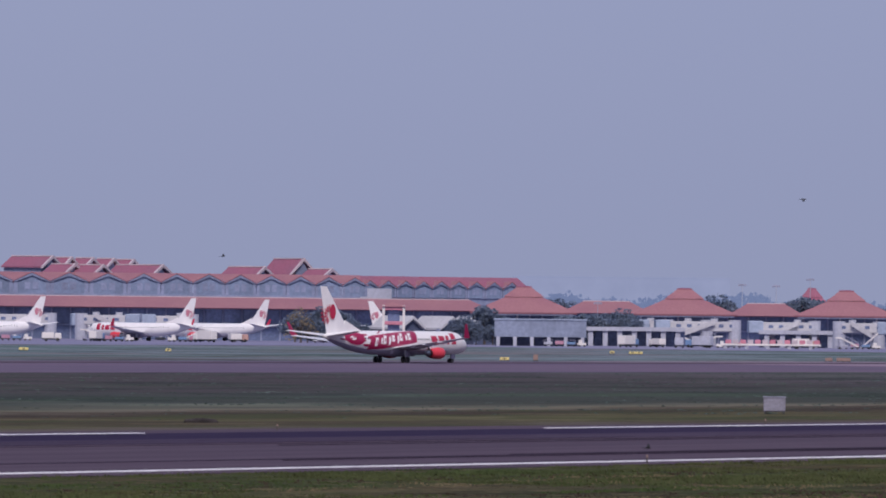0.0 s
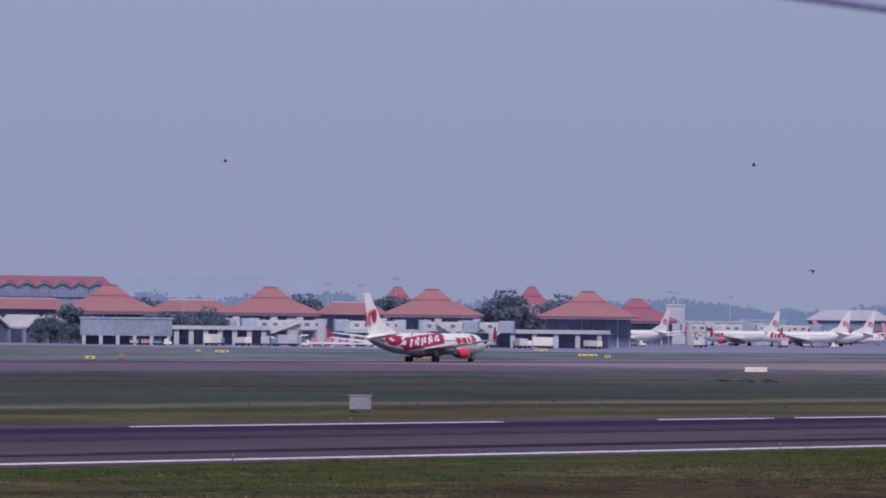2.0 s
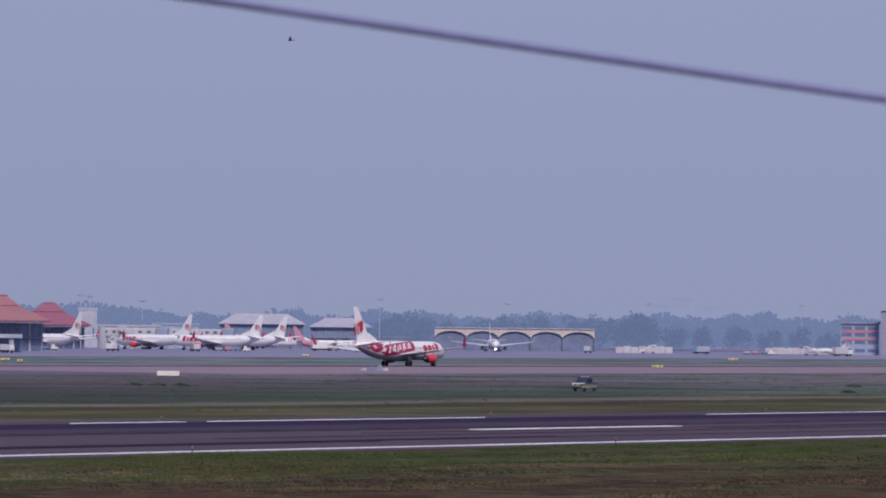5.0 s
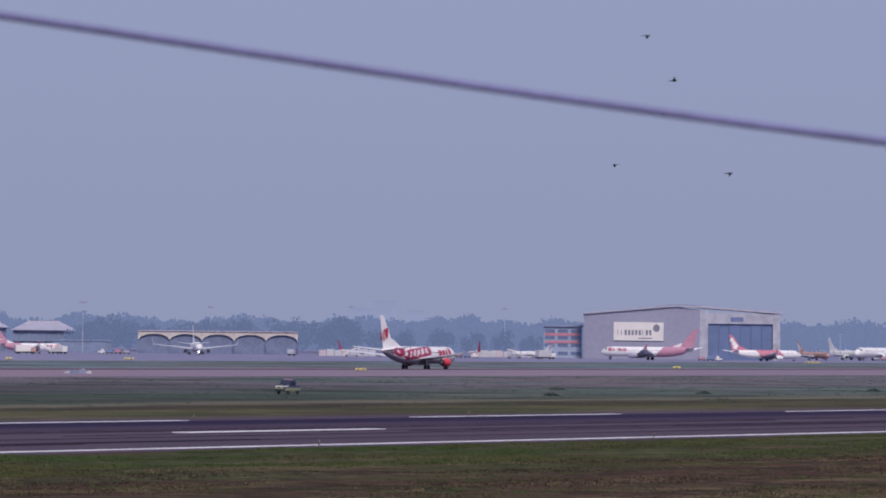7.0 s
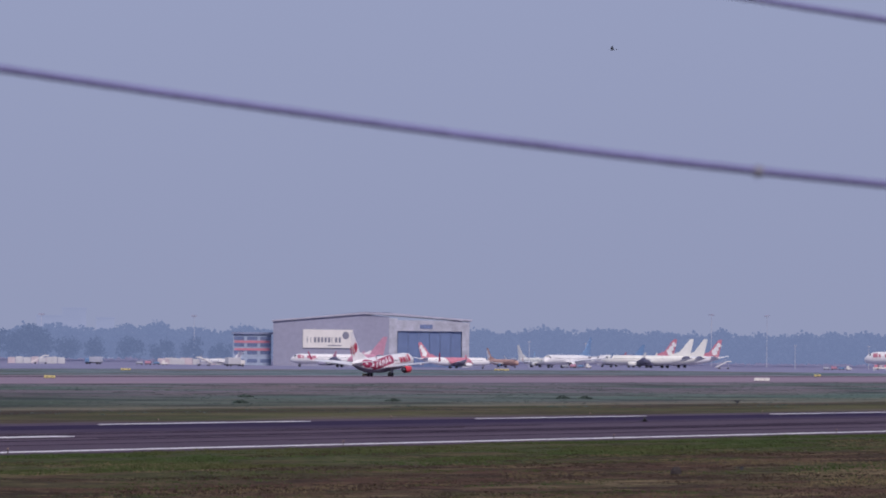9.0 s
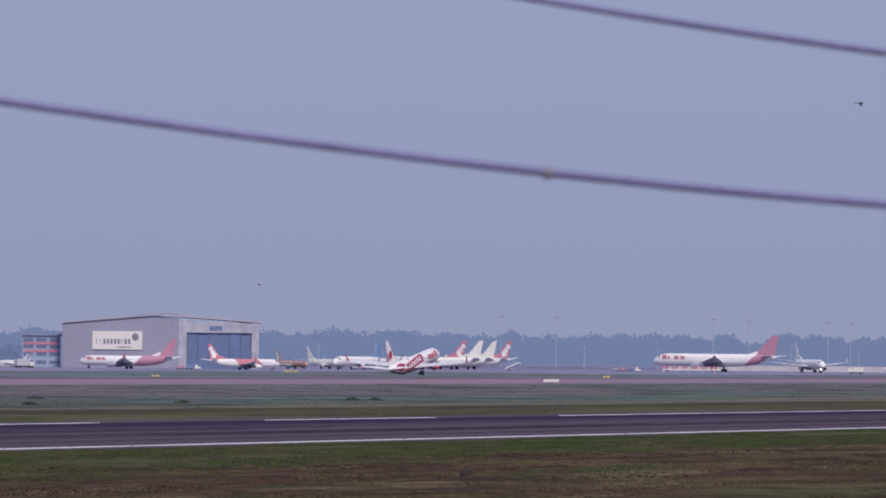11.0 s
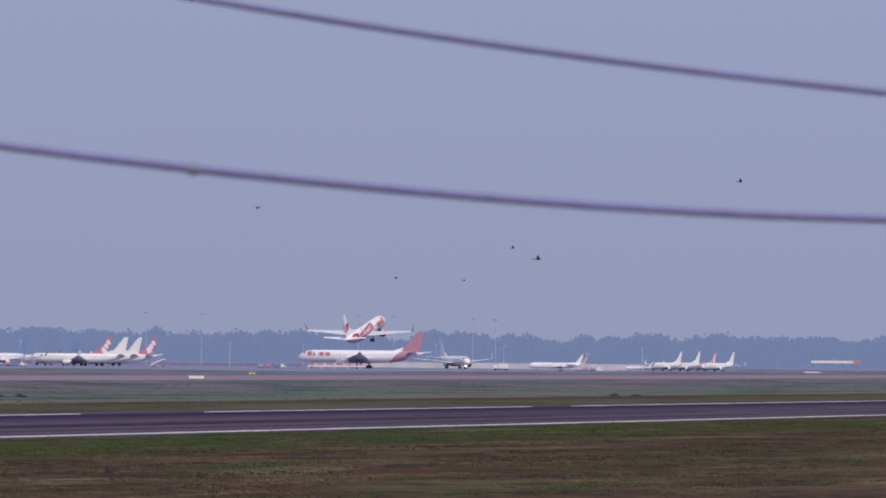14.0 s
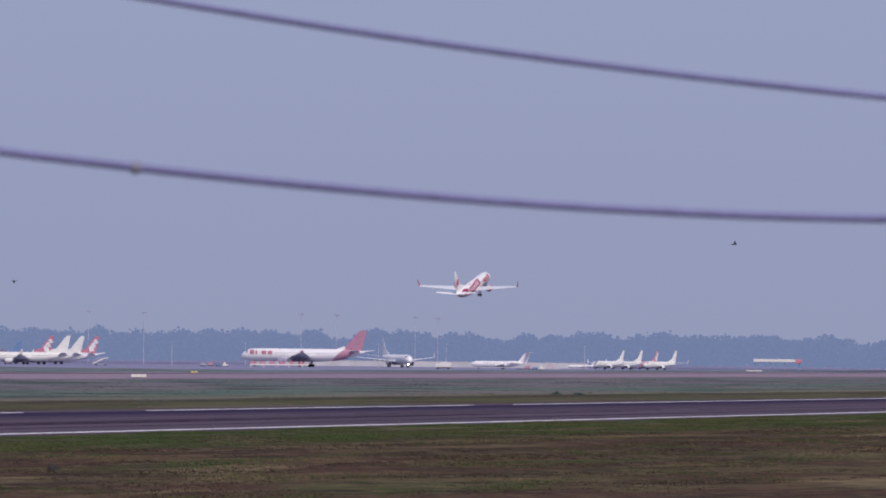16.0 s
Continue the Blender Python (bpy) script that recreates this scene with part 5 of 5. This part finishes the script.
part("landing_light", tube(bmesh.new(), (17.4, 0, 1.25), (17.7, 0, 1.25), 0.32, 0.32, 10), M["lamp"], lit, "bright landing light")
park(lit, 3866, 3120, 163, 1.1)
park_copy(lit, 1861, 2600, 176, 0.9)
jet = thing("business_jet", "white T-tailed business jet on the apron", "aircraft", G)
hj = Hull(13, 12, 1.25, 2.3)
part("fuselage", hj.skin(16), M["white"], jet, smooth=True)
for s in (1, -1):
    part("wing", blade(bmesh.new(), (2.0, s * 0.6, 1.5), (-3.5, s * 10.5, 2.2), 4.6, 1.2, 0.5, 0.12), M["white"], jet)
    part("engine", rings(bmesh.new(), [[(x, s * 2.0 + r * math.cos(i * 0.524), 3.0 + r * math.sin(i * 0.524)) for i in range(12)] for x, r in ((-5.0, 0.5), (-5.3, 0.7), (-7.5, 0.68), (-9.0, 0.4))]), M["white"], jet, smooth=True)
    part("tailplane", blade(bmesh.new(), (-11.6, 0, 7.3), (-13.4, s * 4.4, 7.4), 2.4, 1.1, 0.25, 0.1), M["white"], jet)
part("fin", blade(bmesh.new(), (-7.6, 0, 2.9), (-11.4, 0, 7.4), 4.4, 2.6, 0.4, 0.2, (0, 1, 0)), M["white"], jet)
for x, y in ((9.5, 0), (-1.5, 1.6), (-1.5, -1.6)):
    leg = part("gear", tube(bmesh.new(), (x, y, 0.35), (x, y, 1.6), 0.08, 0.1), M["metal"], jet)
    part("wheel", wheel(bmesh.new(), x, y, 0.36, 0.36, 0.25), M["tyre"], leg)
for s in (1, -1):
    bm = bmesh.new()
    for i in range(8):
        hj.patch(7 - 1.5 * i, 6.5 - 1.5 * i, s * 60, s * 76, off=0.02, nx=1, na=1, bm=bm)
    part("window_row", bm, M["glass"], jet)
park(jet, 4050, 2950, -75)
for u, d, hd, sc in ((4196, 3120, -70, 0.55), (2455, 2650, -60, 0.7)):
    park_copy(jet, u, d, hd, sc)


# ---- ground equipment ----
def baggage_train(u, d, n, turn):
    root = thing("baggage_train", "small tractor pulling canopied baggage carts", "vehicle", "apron vehicles")
    part("tractor", boxes((0, 2.4, -0.8, 0.8, 0.35, 1.1), (0.3, 1.3, -0.75, 0.75, 1.1, 1.9), bevel=0.06), M["board"], root)
    for i in range(n):
        x = -3.2 * (i + 1)
        cart = part("cart", boxes((x, x + 2.7, -0.8, 0.8, 0.4, 0.6)), M["dark"], root)
        part("canopy", boxes((x, x + 2.7, -0.85, 0.85, 1.75, 1.85)), M["steel"], cart)
        part("load", boxes((x + 0.15, x + 2.5, -0.7, 0.7, 0.6, 1.3 + 0.3 * (i % 2)), bevel=0.08), M[("blue", "maroon", "concrete")[i % 3]], cart)
        for px in (x + 0.1, x + 2.6):
            part("post", boxes((px - 0.04, px + 0.04, -0.8, -0.72, 0.6, 1.75)), M["steel"], cart)
        for px in (x + 0.5, x + 2.2):
            part("wheel", wheel(bmesh.new(), px, -0.7, 0.22, 0.22, 0.16), M["tyre"], cart)
            part("wheel", wheel(bmesh.new(), px, 0.7, 0.22, 0.22, 0.16), M["tyre"], cart)
    for px in (0.5, 1.9):
        for y in (-0.7, 0.7):
            part("wheel", wheel(bmesh.new(), px, y, 0.3, 0.3, 0.2), M["tyre"], root)
    root.matrix_basis = facing(u, d, 0.05, turn)


for u, d, n, turn in ((-560, 1940, 3, 10), (-470, 1955, 2, 170), (-740, 1930, 3, 5), (240, 1905, 3, 0), (500, 1930, 2, 180), (760, 1950, 3, 8), (1080, 2250, 2, 20), (1420, 2300, 3, 0), (1700, 2560, 3, 175), (2350, 2560, 3, 0), (2780, 2500, 2, 10), (3100, 2760, 3, 0), (3560, 2900, 3, 0), (4120, 2900, 3, 0)):
    baggage_train(u, d, n, turn)


def air_stairs(u, d, turn):
    root = thing("passenger_stairs", "white mobile passenger stairs on the apron", "stairs", "mobile stairs")
    part("flight", rings(bmesh.new(), [[(0, -0.8, 0.5), (0, 0.8, 0.5), (0, 0.8, 0.9), (0, -0.8, 0.9)], [(5, -0.8, 3.0), (5, 0.8, 3.0), (5, 0.8, 3.4), (5, -0.8, 3.4)]]), M["board"], root)
    part("landing", boxes((5, 6.6, -0.9, 0.9, 3.0, 3.4)), M["board"], root)
    part("base", boxes((1.0, 6.0, -0.9, 0.9, 0.4, 0.8)), M["steel"], root)
    for y in (-0.8, 0.8):
        part("rail", tube(bmesh.new(), (0, y, 1.9), (5, y, 4.4), 0.05, 0.05, 6), M["steel"], root)
        part("prop", tube(bmesh.new(), (5.5, y, 0.7), (5.5, y, 3.1), 0.08, 0.08, 6), M["steel"], root)
        for x in (1.6, 5.4):
            part("wheel", wheel(bmesh.new(), x, y, 0.35, 0.35, 0.22), M["tyre"], root)
    root.matrix_basis = facing(u, d, 0.05, turn)


for u, d, turn in ((-600, 1950, 160), (-455, 1990, 20), (455, 1950, 10), (735, 1945, 190), (2120, 2560, 0), (2440, 2560, 200), (3330, 2900, 10), (1610, 2520, 170)):
    air_stairs(u, d, turn)


# ---- vehicles, boards, signs ----
def sign(u, d, w, h, label, mt="yellow", name="taxiway_sign", rows=2):
    root = thing(name, label, "sign", "airfield signs" if mt == "yellow" else "")
    n = max(1, int(round(w / 1.4)))
    for i in range(n):
        part("panel", boxes((-w / 2 + w * i / n + 0.02, -w / 2 + w * (i + 1) / n - 0.02, -0.15, 0.15, 0.3, 0.3 + h), bevel=0.04), M[mt], root)
    part("frame", boxes((-w / 2 - 0.06, w / 2 + 0.06, -0.1, 0.1, 0.22, 0.31)), M["dark"], root)
    for x in (-w * 0.35, w * 0.35):
        part("leg", boxes((x - 0.06, x + 0.06, -0.06, 0.06, 0, 0.24)), M["dark"], root)
    if mt == "yellow":
        bm = bmesh.new()
        for i in range(n):
            x = -w / 2 + w * (i + 0.5) / n
            box(bm, x - 0.25, x + 0.25, -0.17, -0.15, 0.3 + h * 0.3, 0.3 + h * 0.7)
        part("legend", bm, M["dark"], root)
    root.matrix_basis = facing(u, d)
    return root


for u, d, w in ((343, 1480, 3.0), (111, 1205, 1.7), (301, 1493, 1.0), (-739, 1375, 2.0), (-484, 1391, 1.2), (908, 1716, 3.4), (991, 1489, 4.2), (1026, 1427, 1.2), (1531, 1884, 1.8),
                (1743, 1978, 3.0), (2153, 1470, 2.4), (2952, 2300, 5.0), (2712, 1762, 2.0), (2287, 1960, 2.8), (3510, 2056, 2.0)):
    sign(u, d, w, 0.5, "low yellow taxiway sign in the grass")
sign(166, 1215, 0.9, 1.0, "small brown marker box beside the far runway", "brown", "marker_box")
for u in (684, 704, 716):
    sign(u, 1290, 1.4, 0.6, "low brown-backed taxiway sign in the grass", "brown")

for u, d, w in ((1288, 1046, 3.5), (3412, 1700, 3.9)):
    sign(u, d, w, 0.75, "low white marker board in the grass", "board", "marker_board")
sign(4500, 3000, 7, 0.5, "low white marker board beside the apron", "board", "marker_board")

for u, d, w, h in ((-427, 482, 1.4, 0.3), (3262, 415, 0.33, 0.5)):
    rnd = random.Random(int(d))
    clod = tagged(part("clod", rings(bmesh.new(), [[(w * r * math.cos(a * 0.628) * rnd.uniform(0.8, 1.1), w * 0.6 * r * math.sin(a * 0.628), h * z * rnd.uniform(0.85, 1.1)) for a in range(10)] for r, z in ((1.0, -0.1), (0.95, 0.45), (0.7, 0.85), (0.3, 1.0))]), M["soil"]), "dark lump of earth in the short grass", "clod", "earth clods")
    clod.matrix_basis = facing(u, d)
slab = thing("rubble_heap", "low grey heap of slabs in the grass beside the far runway", "rubble")
for i, (x, w, h) in enumerate(((-1.9, 1.6, 0.5), (-0.6, 1.8, 0.9), (1.0, 1.5, 1.1), (2.2, 1.2, 0.6))):
    part("slab", prism(bmesh.new(), [(x - w / 2, 0), (x + w / 2, 0), (x + w * 0.4, h * 0.7), (x + w * 0.1, h), (x - w * 0.35, h * 0.6)], 1, -0.6 - 0.1 * i, 0.7), M[("concrete", "gable", "block_blue", "beige")[i]], slab)
slab.matrix_basis = facing(1652, 1290)

cab = thing("equipment_box", "weathered grey equipment cabinet on short legs beside the runway", "cabinet")
part("housing", boxes((-0.9, 0.9, -0.35, 0.35, 0.2, 1.38), bevel=0.04), M["cabinet"], cab)
for x0, x1 in ((-0.82, -0.03), (0.03, 0.82)):
    part("door", boxes((x0, x1, -0.39, -0.35, 0.28, 1.3)), M["cabinet"], cab)
part("cap", boxes((-0.97, 0.97, -0.42, 0.42, 1.38, 1.46)), M["steel"], cab)
for x in (-0.75, 0.75):
    part("leg", boxes((x - 0.06, x + 0.06, -0.2, 0.2, 0, 0.22)), M["dark"], cab)
cab.matrix_basis = facing(589, 559)


def follow_car(u, d, turn):
    root = thing("follow_me_car", "navy airfield pickup with pale yellow chequers and white bonnet", "car")
    prof = [(-2.4, 0.45), (2.35, 0.45), (2.4, 0.95), (1.3, 1.08), (0.75, 1.75), (-0.7, 1.78), (-0.85, 1.1), (-2.4, 1.1)]
    part("body", prism(bmesh.new(), prof, 1, -0.88, 0.88), M["navy"], root)
    part("bonnet", boxes((1.32, 2.42, -0.86, 0.86, 0.93, 1.1), bevel=0.05), M["board"], root, "white bonnet")
    part("window", prism(bmesh.new(), [(1.15, 1.12), (0.72, 1.66), (-0.62, 1.68), (-0.7, 1.12)], 1, -0.9, 0.9), M["glass"], root)
    bm = bmesh.new()
    for i in range(12):
        for j in range(2):
            if (i + j) % 2:
                for y in (-0.905, 0.885):
                    box(bm, -2.3 + 0.38 * i, -1.92 + 0.38 * i, y, y + 0.02, 0.48 + 0.2 * j, 0.68 + 0.2 * j)
    for i in range(4):
        for j in range(2):
            if (i + j) % 2:
                box(bm, 2.37, 2.42, -0.86 + 0.43 * i, -0.43 + 0.43 * i, 0.5 + 0.22 * j, 0.72 + 0.22 * j)
    part("chequer", bm, M["car"], root, "pale yellow chequers")
    part("roof_skin", boxes((-0.72, 0.76, -0.86, 0.86, 1.74, 1.82), bevel=0.03), M["navy"], root)
    part("windscreen", rings(bmesh.new(), [[(1.27, -0.8, 1.12), (1.27, 0.8, 1.12), (1.3, 0.8, 1.12), (1.3, -0.8, 1.12)], [(0.79, -0.75, 1.68), (0.79, 0.75, 1.68), (0.82, 0.75, 1.68), (0.82, -0.75, 1.68)]]), M["glass"], root)
    part("light_bar", boxes((-0.3, 0.3, -0.6, 0.6, 1.82, 1.95), bevel=0.05), M["maroon"], root)
    part("bumper", boxes((2.36, 2.5, -0.85, 0.85, 0.4, 0.65), bevel=0.04), M["dark"], root)
    for x in (-1.5, 1.5):
        for y in (-0.78, 0.78):
            part("wheel", wheel(bmesh.new(), x, y, 0.37, 0.37, 0.24), M["tyre"], root)
    root.matrix_basis = facing(u, d, 0.02, turn) @ Matrix.Diagonal((0.87, 0.87, 1.0, 1))
    return root


follow_car(2025, 880, 241)


def truck(u, d, turn, cabm="board", boxm="board", label="white catering truck on the apron", L=7.0, h=3.2):
    root = thing("service_truck", label, "truck", "apron vehicles")
    part("cab", boxes((L / 2 - 1.9, L / 2, -1.1, 1.1, 0.6, 2.3), bevel=0.2), M[cabm], root)
    part("windscreen", boxes((L / 2 - 0.4, L / 2 + 0.03, -0.95, 0.95, 1.4, 2.1)), M["glass"], root)
    part("load_box", boxes((-L / 2, L / 2 - 2.1, -1.2, 1.2, 0.8, h), bevel=0.08), M[boxm], root)
    part("chassis", boxes((-L / 2, L / 2 - 0.2, -0.9, 0.9, 0.45, 0.8)), M["dark"], root)
    for x in (-L / 2 + 1.2, L / 2 - 1.1):
        for y in (-1.0, 1.0):
            part("wheel", wheel(bmesh.new(), x, y, 0.48, 0.48, 0.3), M["tyre"], root)
    root.matrix_basis = facing(u, d, 0.05, turn)
    return root


for i, (u, d) in enumerate(((-690, 1900), (-610, 1935), (-420, 1950), (-360, 1960), (420, 1900), (455, 1915), (1000, 1960), (870, 1950), (905, 1965), (1190, 2200), (1620, 2500), (1560, 2480), (2030, 2560), (2230, 2600), (2480, 2500), (1335, 2250), (3950, 2900), (330, 1910), (380, 1925), (640, 1915))):
    truck(u, d, (i * 67) % 180, ("board", "blue", "board", "orange")[i % 4], ("board", "board", "concrete", "beige")[(i // 2) % 4], ("white catering truck on the apron", "blue and white service truck on the apron", "plain grey service truck on the apron", "small cream service truck on the apron")[i % 4], 5.5 + (i % 3) * 1.2, 2.5 + (i % 3) * 0.4)

for u, d, n in ((584, 1880, 13), (3660, 2870, 12)):
    fence = thing("barrier_row", "row of red and white barriers on a pale kerb", "barrier")
    for i in range(n):
        part("barrier", boxes((-n + 2.05 * i, -n + 2.05 * i + 1.6, -0.3, 0.3, 1.5, 2.6), bevel=0.08), M["trim" if i % 2 else "red_hazed"], fence)
    part("beam", boxes((-n - 0.5, n + 0.5, -0.7, 0.5, 0.95, 1.5), bevel=0.06), M["board"], fence)
    for i in range(5):
        part("block", boxes((-n + i * n / 2.2 - 0.5, -n + i * n / 2.2 + 0.5, -0.4, 0.4, 0, 0.95)), M["concrete"], fence)
    fence.matrix_basis = facing(u, d)


def mast(u, d, h):
    root = thing("floodlight_mast", "tall thin floodlight mast with a cluster of lamps", "lamp", "floodlight masts")
    part("pole", tube(bmesh.new(), (0, 0, 0), (0, 0, h), 0.16, 0.09, 8), M["concrete"], root)
    part("crown_ring", boxes((-1.1, 1.1, -0.15, 0.15, h - 0.2, h + 0.05)), M["steel"], root)
    for x in (-1.1, -0.4, 0.4, 1.1):
        part("lamp_head", boxes((x - 0.25, x + 0.25, -0.4, 0.3, h - 0.6, h - 0.15), bevel=0.06), M["steel"], root)
    root.matrix_basis = facing(u, d)
    return root


for u, d, h in ((1133, 2350, 19), (1148, 2420, 19), (1241, 2500, 18), (1661, 2600, 20), (1886, 2900, 20), (2137, 3000, 21), (2407, 3000, 21), (2570, 3100, 20), (3322, 3200, 25), (3420, 3250, 25), (3698, 3250, 25), (3760, 3300, 25), (3900, 3280, 24), (3940, 3300, 24), (530, 2250, 20), (590, 2300, 20), (650, 2250, 22), (275, 2060, 13)):
    mast(u, d, h)
for u, d in ((3000, 2700), (3100, 3100), (3470, 3080), (3600, 3150), (3835, 3000), (3955, 2990), (4200, 3100)):
    p = thing("lamp_post", "thin pale lamp post on the apron", "lamp", "apron lamp posts")
    part("pole", tube(bmesh.new(), (0, 0, 0), (0, 0, 10.5), 0.2, 0.12, 6), M["concrete"], p)
    part("lamp_head", boxes((-0.7, 0.7, -0.2, 0.2, 10.4, 10.65), bevel=0.05), M["concrete"], p)
    p.matrix_basis = facing(u, d)
# small edge lights and markers of the near runway
for i in range(14):
    x = 240 + 60 * i
    e = thing("edge_light", "small runway edge light on a short stem", "lamp", "runway edge lights")
    part("stem", tube(bmesh.new(), (0, 0, 0), (0, 0, 0.3), 0.04, 0.04, 6), M["bark"], e)
    part("lens", tube(bmesh.new(), (0, 0, 0.3), (0, 0, 0.42), 0.07, 0.05, 8), M["brown"], e)
    e.matrix_basis = pose(x, 198.4, 0.05)
    copy_thing(e, pose(x, 267.4, 0.05))

# ---- overhead cables, close to the camera ----
def cable(label, dist, k, a, b, c, r, s0, s1, knots):
    """A sagging line across the view: height k s^3 + a s^2 + b s + c over the way s to the right."""
    root = thing("overhead_cable", label, "cable", "overhead cables")
    n = 60
    loops = []
    for i in range(n + 1):
        s = s0 + (s1 - s0) * i / n
        z = k * s ** 3 + a * s * s + b * s + c
        loops.append([(s, r * math.cos(j * math.pi / 4), z + r * math.sin(j * math.pi / 4)) for j in range(8)])
    part("sheath", rings(bmesh.new(), loops), M["cable"], root, smooth=True)
    for s in knots:
        z = k * s ** 3 + a * s * s + b * s + c
        part("clamp", tube(bmesh.new(), (s - 0.02, 0, z), (s + 0.03, 0, z - 0.003), r * 1.5, r * 1.4, 8), M["mark"], root, "small dark clamp")
    root.matrix_basis = facing(2700, dist)
    return root


cable("dark overhead cable sagging across the view", 40.0, 4.7332e-04, 4.3654e-03, -0.1271, 8.9118, 0.0245, -9, 11, (2.34,))
cable("higher dark overhead cable sagging across the view", 42.0, 0.0, 7.9793e-03, -0.1950, 10.1917, 0.0215, -9, 11, ())


# ---- birds ----
def bird(spread):
    root = thing("bird", "small dark swallow-like bird in flight", "bird", "birds")
    st = ((0.09, 0.005), (0.07, 0.016), (0.02, 0.024), (-0.04, 0.018), (-0.1, 0.006))
    part("body", rings(bmesh.new(), [[(x, r * math.cos(i * 1.047), r * math.sin(i * 1.047)) for i in range(6)] for x, r in st]), M["bird"], root)
    part("tail", prism(bmesh.new(), [(-0.08, -0.01), (-0.16, -0.04), (-0.13, 0.0), (-0.16, 0.04), (-0.08, 0.01)], 2, -0.003, 0.003), M["bird"], root)
    for s in (1, -1):
        w = part("wing", prism(bmesh.new(), [(0.05, 0), (0.06, s * 0.08), (0.0, s * 0.2), (-0.02, s * 0.1), (-0.04, 0)], 2, -0.004, 0.004), M["bird"], root)
        w.rotation_euler = (s * spread, 0, 0)
    return root


# birds: seconds, place on the plan, metres off, rise per metre
BIRDS = [
    [(0, 636, 225, 0.01814), (0.5, 721, 225, 0.01583), (1, 908, 225, 0.01154), (1.5, 1144, 225, 0.00676)],
    [(2.5, 1121, 255, 0.01517), (3.0, 961, 255, 0.01492)],
    [(3.5, 1766, 240, 0.01286), (3.7, 1658, 240, 0.01021)],
    [(5.8, 1372, 225, 0.00979), (6.2, 1309, 225, 0.00214)],
    [(7, 2599, 255, 0.02576), (7.4, 2407, 255, 0.024), (8, 2165, 255, 0.02243)],
    [(9, 3142, 240, 0.04432), (9.2, 3069, 240, 0.04247)],
    [(12.3, 3281, 255, 0.03291), (12.5, 3278, 255, 0.03026)],
    [(14.2, 4014, 300, 0.01413), (14.5, 4082, 300, 0.01311)],
    [(14.5, 4008, 330, 0.01004), (15, 4253, 330, 0.01329)],
    [(15.7, 4449, 240, 0.01298), (16, 4463, 240, 0.01625)],
    [(15.7, 3239, 285, 0.00881), (16, 3190, 285, 0.00969)],
    [(0, -389, 300, 0.0088), (0.4, -242, 300, 0.00916)],
    [(12.5, 3576, 450, 0.00178), (13, 3776, 450, 0.00206), (13.5, 3840, 450, 0.00331)],
    [(0, 366, 190, -0.01876), (0.5, 818, 190, -0.01517)],
    [(9, 3368, 190, -0.00730), (9.5, 3547, 190, -0.00801)],
    [(9, 3205, 190, -0.01037), (9.5, 3331, 190, -0.01070)],
    [(9, 3377, 190, -0.01705), (9.5, 3521, 190, -0.01403)],
    [(14, 4013, 190, 0.01389), (14.5, 4107, 190, 0.01346)],
]
flock = []
for way in BIRDS:
    flock.append((bird(0.5 if len(flock) % 2 else -0.3), way))


# ---- what moves ----
def motions():
    # the take-off: seconds, metres along the runway, height of the wheels, nose up
    run = [(0.0, 923.1, 0, 0), (0.5, 958.3, 0, 0), (1.0, 993.1, 0, 0), (1.5, 1028.3, 0, 0), (2.0, 1064.0, 0, 0), (2.5, 1100.5, 0, 0), (3.0, 1138.1, 0, 0), (3.5, 1175.6, 0, 0),
           (5.8, 1355.3, 0, 0), (6.5, 1412.5, 0, 0), (7.0, 1454.3, 0, 0), (7.5, 1495.7, 0, 0.2), (8.0, 1538.0, 0, 0.8), (8.5, 1581.9, 0, 1.8), (9.0, 1626.3, 0, 3.2), (9.5, 1669.8, 0, 4.8), (10.0, 1715.2, 0, 6.5),
           (10.2, 1733.4, 0.1, 7.0), (12.3, 1933.4, 3.3, 10.0), (13.0, 1999.9, 5.6, 10.6), (13.5, 2049.5, 7.9, 11.0), (14.0, 2097.3, 10.6, 11.4), (14.5, 2146.3, 13.8, 11.7), (15.0, 2195.5, 17.6, 12.0), (15.5, 2242.5, 22.2, 12.0), (16.0, 2290.0, 27.0, 12.0)]
    walk(hero, [(t, pose(x, 662, 0.06 + z, 0, -up, 0)) for t, x, z, up in run])
    for ob, way in flock:
        rows = []
        for t, u, d, h in way:
            p = at(u, d, EYE + d * h)
            rows.append((t, p))
        (t0, p0), (t1, p1) = rows[0], rows[1]
        if t0 > 0:
            rows.insert(0, (0.0, p0 + ((p1 - p0) / (t1 - t0) - Vector((0, 0, 14))) * (0 - t0)))
        (t0, p0), (t1, p1) = rows[-2], rows[-1]
        if t1 < 16:
            rows.append((16.0, p1 + ((p1 - p0) / (t1 - t0) + Vector((0, 0, 14))) * (16 - t1)))
        step = rows[1][1] - rows[0][1]
        heading = math.degrees(math.atan2(step.y, step.x))
        walk(ob, [(t, pose(p.x, p.y, p.z, 12, 0, heading)) for t, p in rows])


motions()
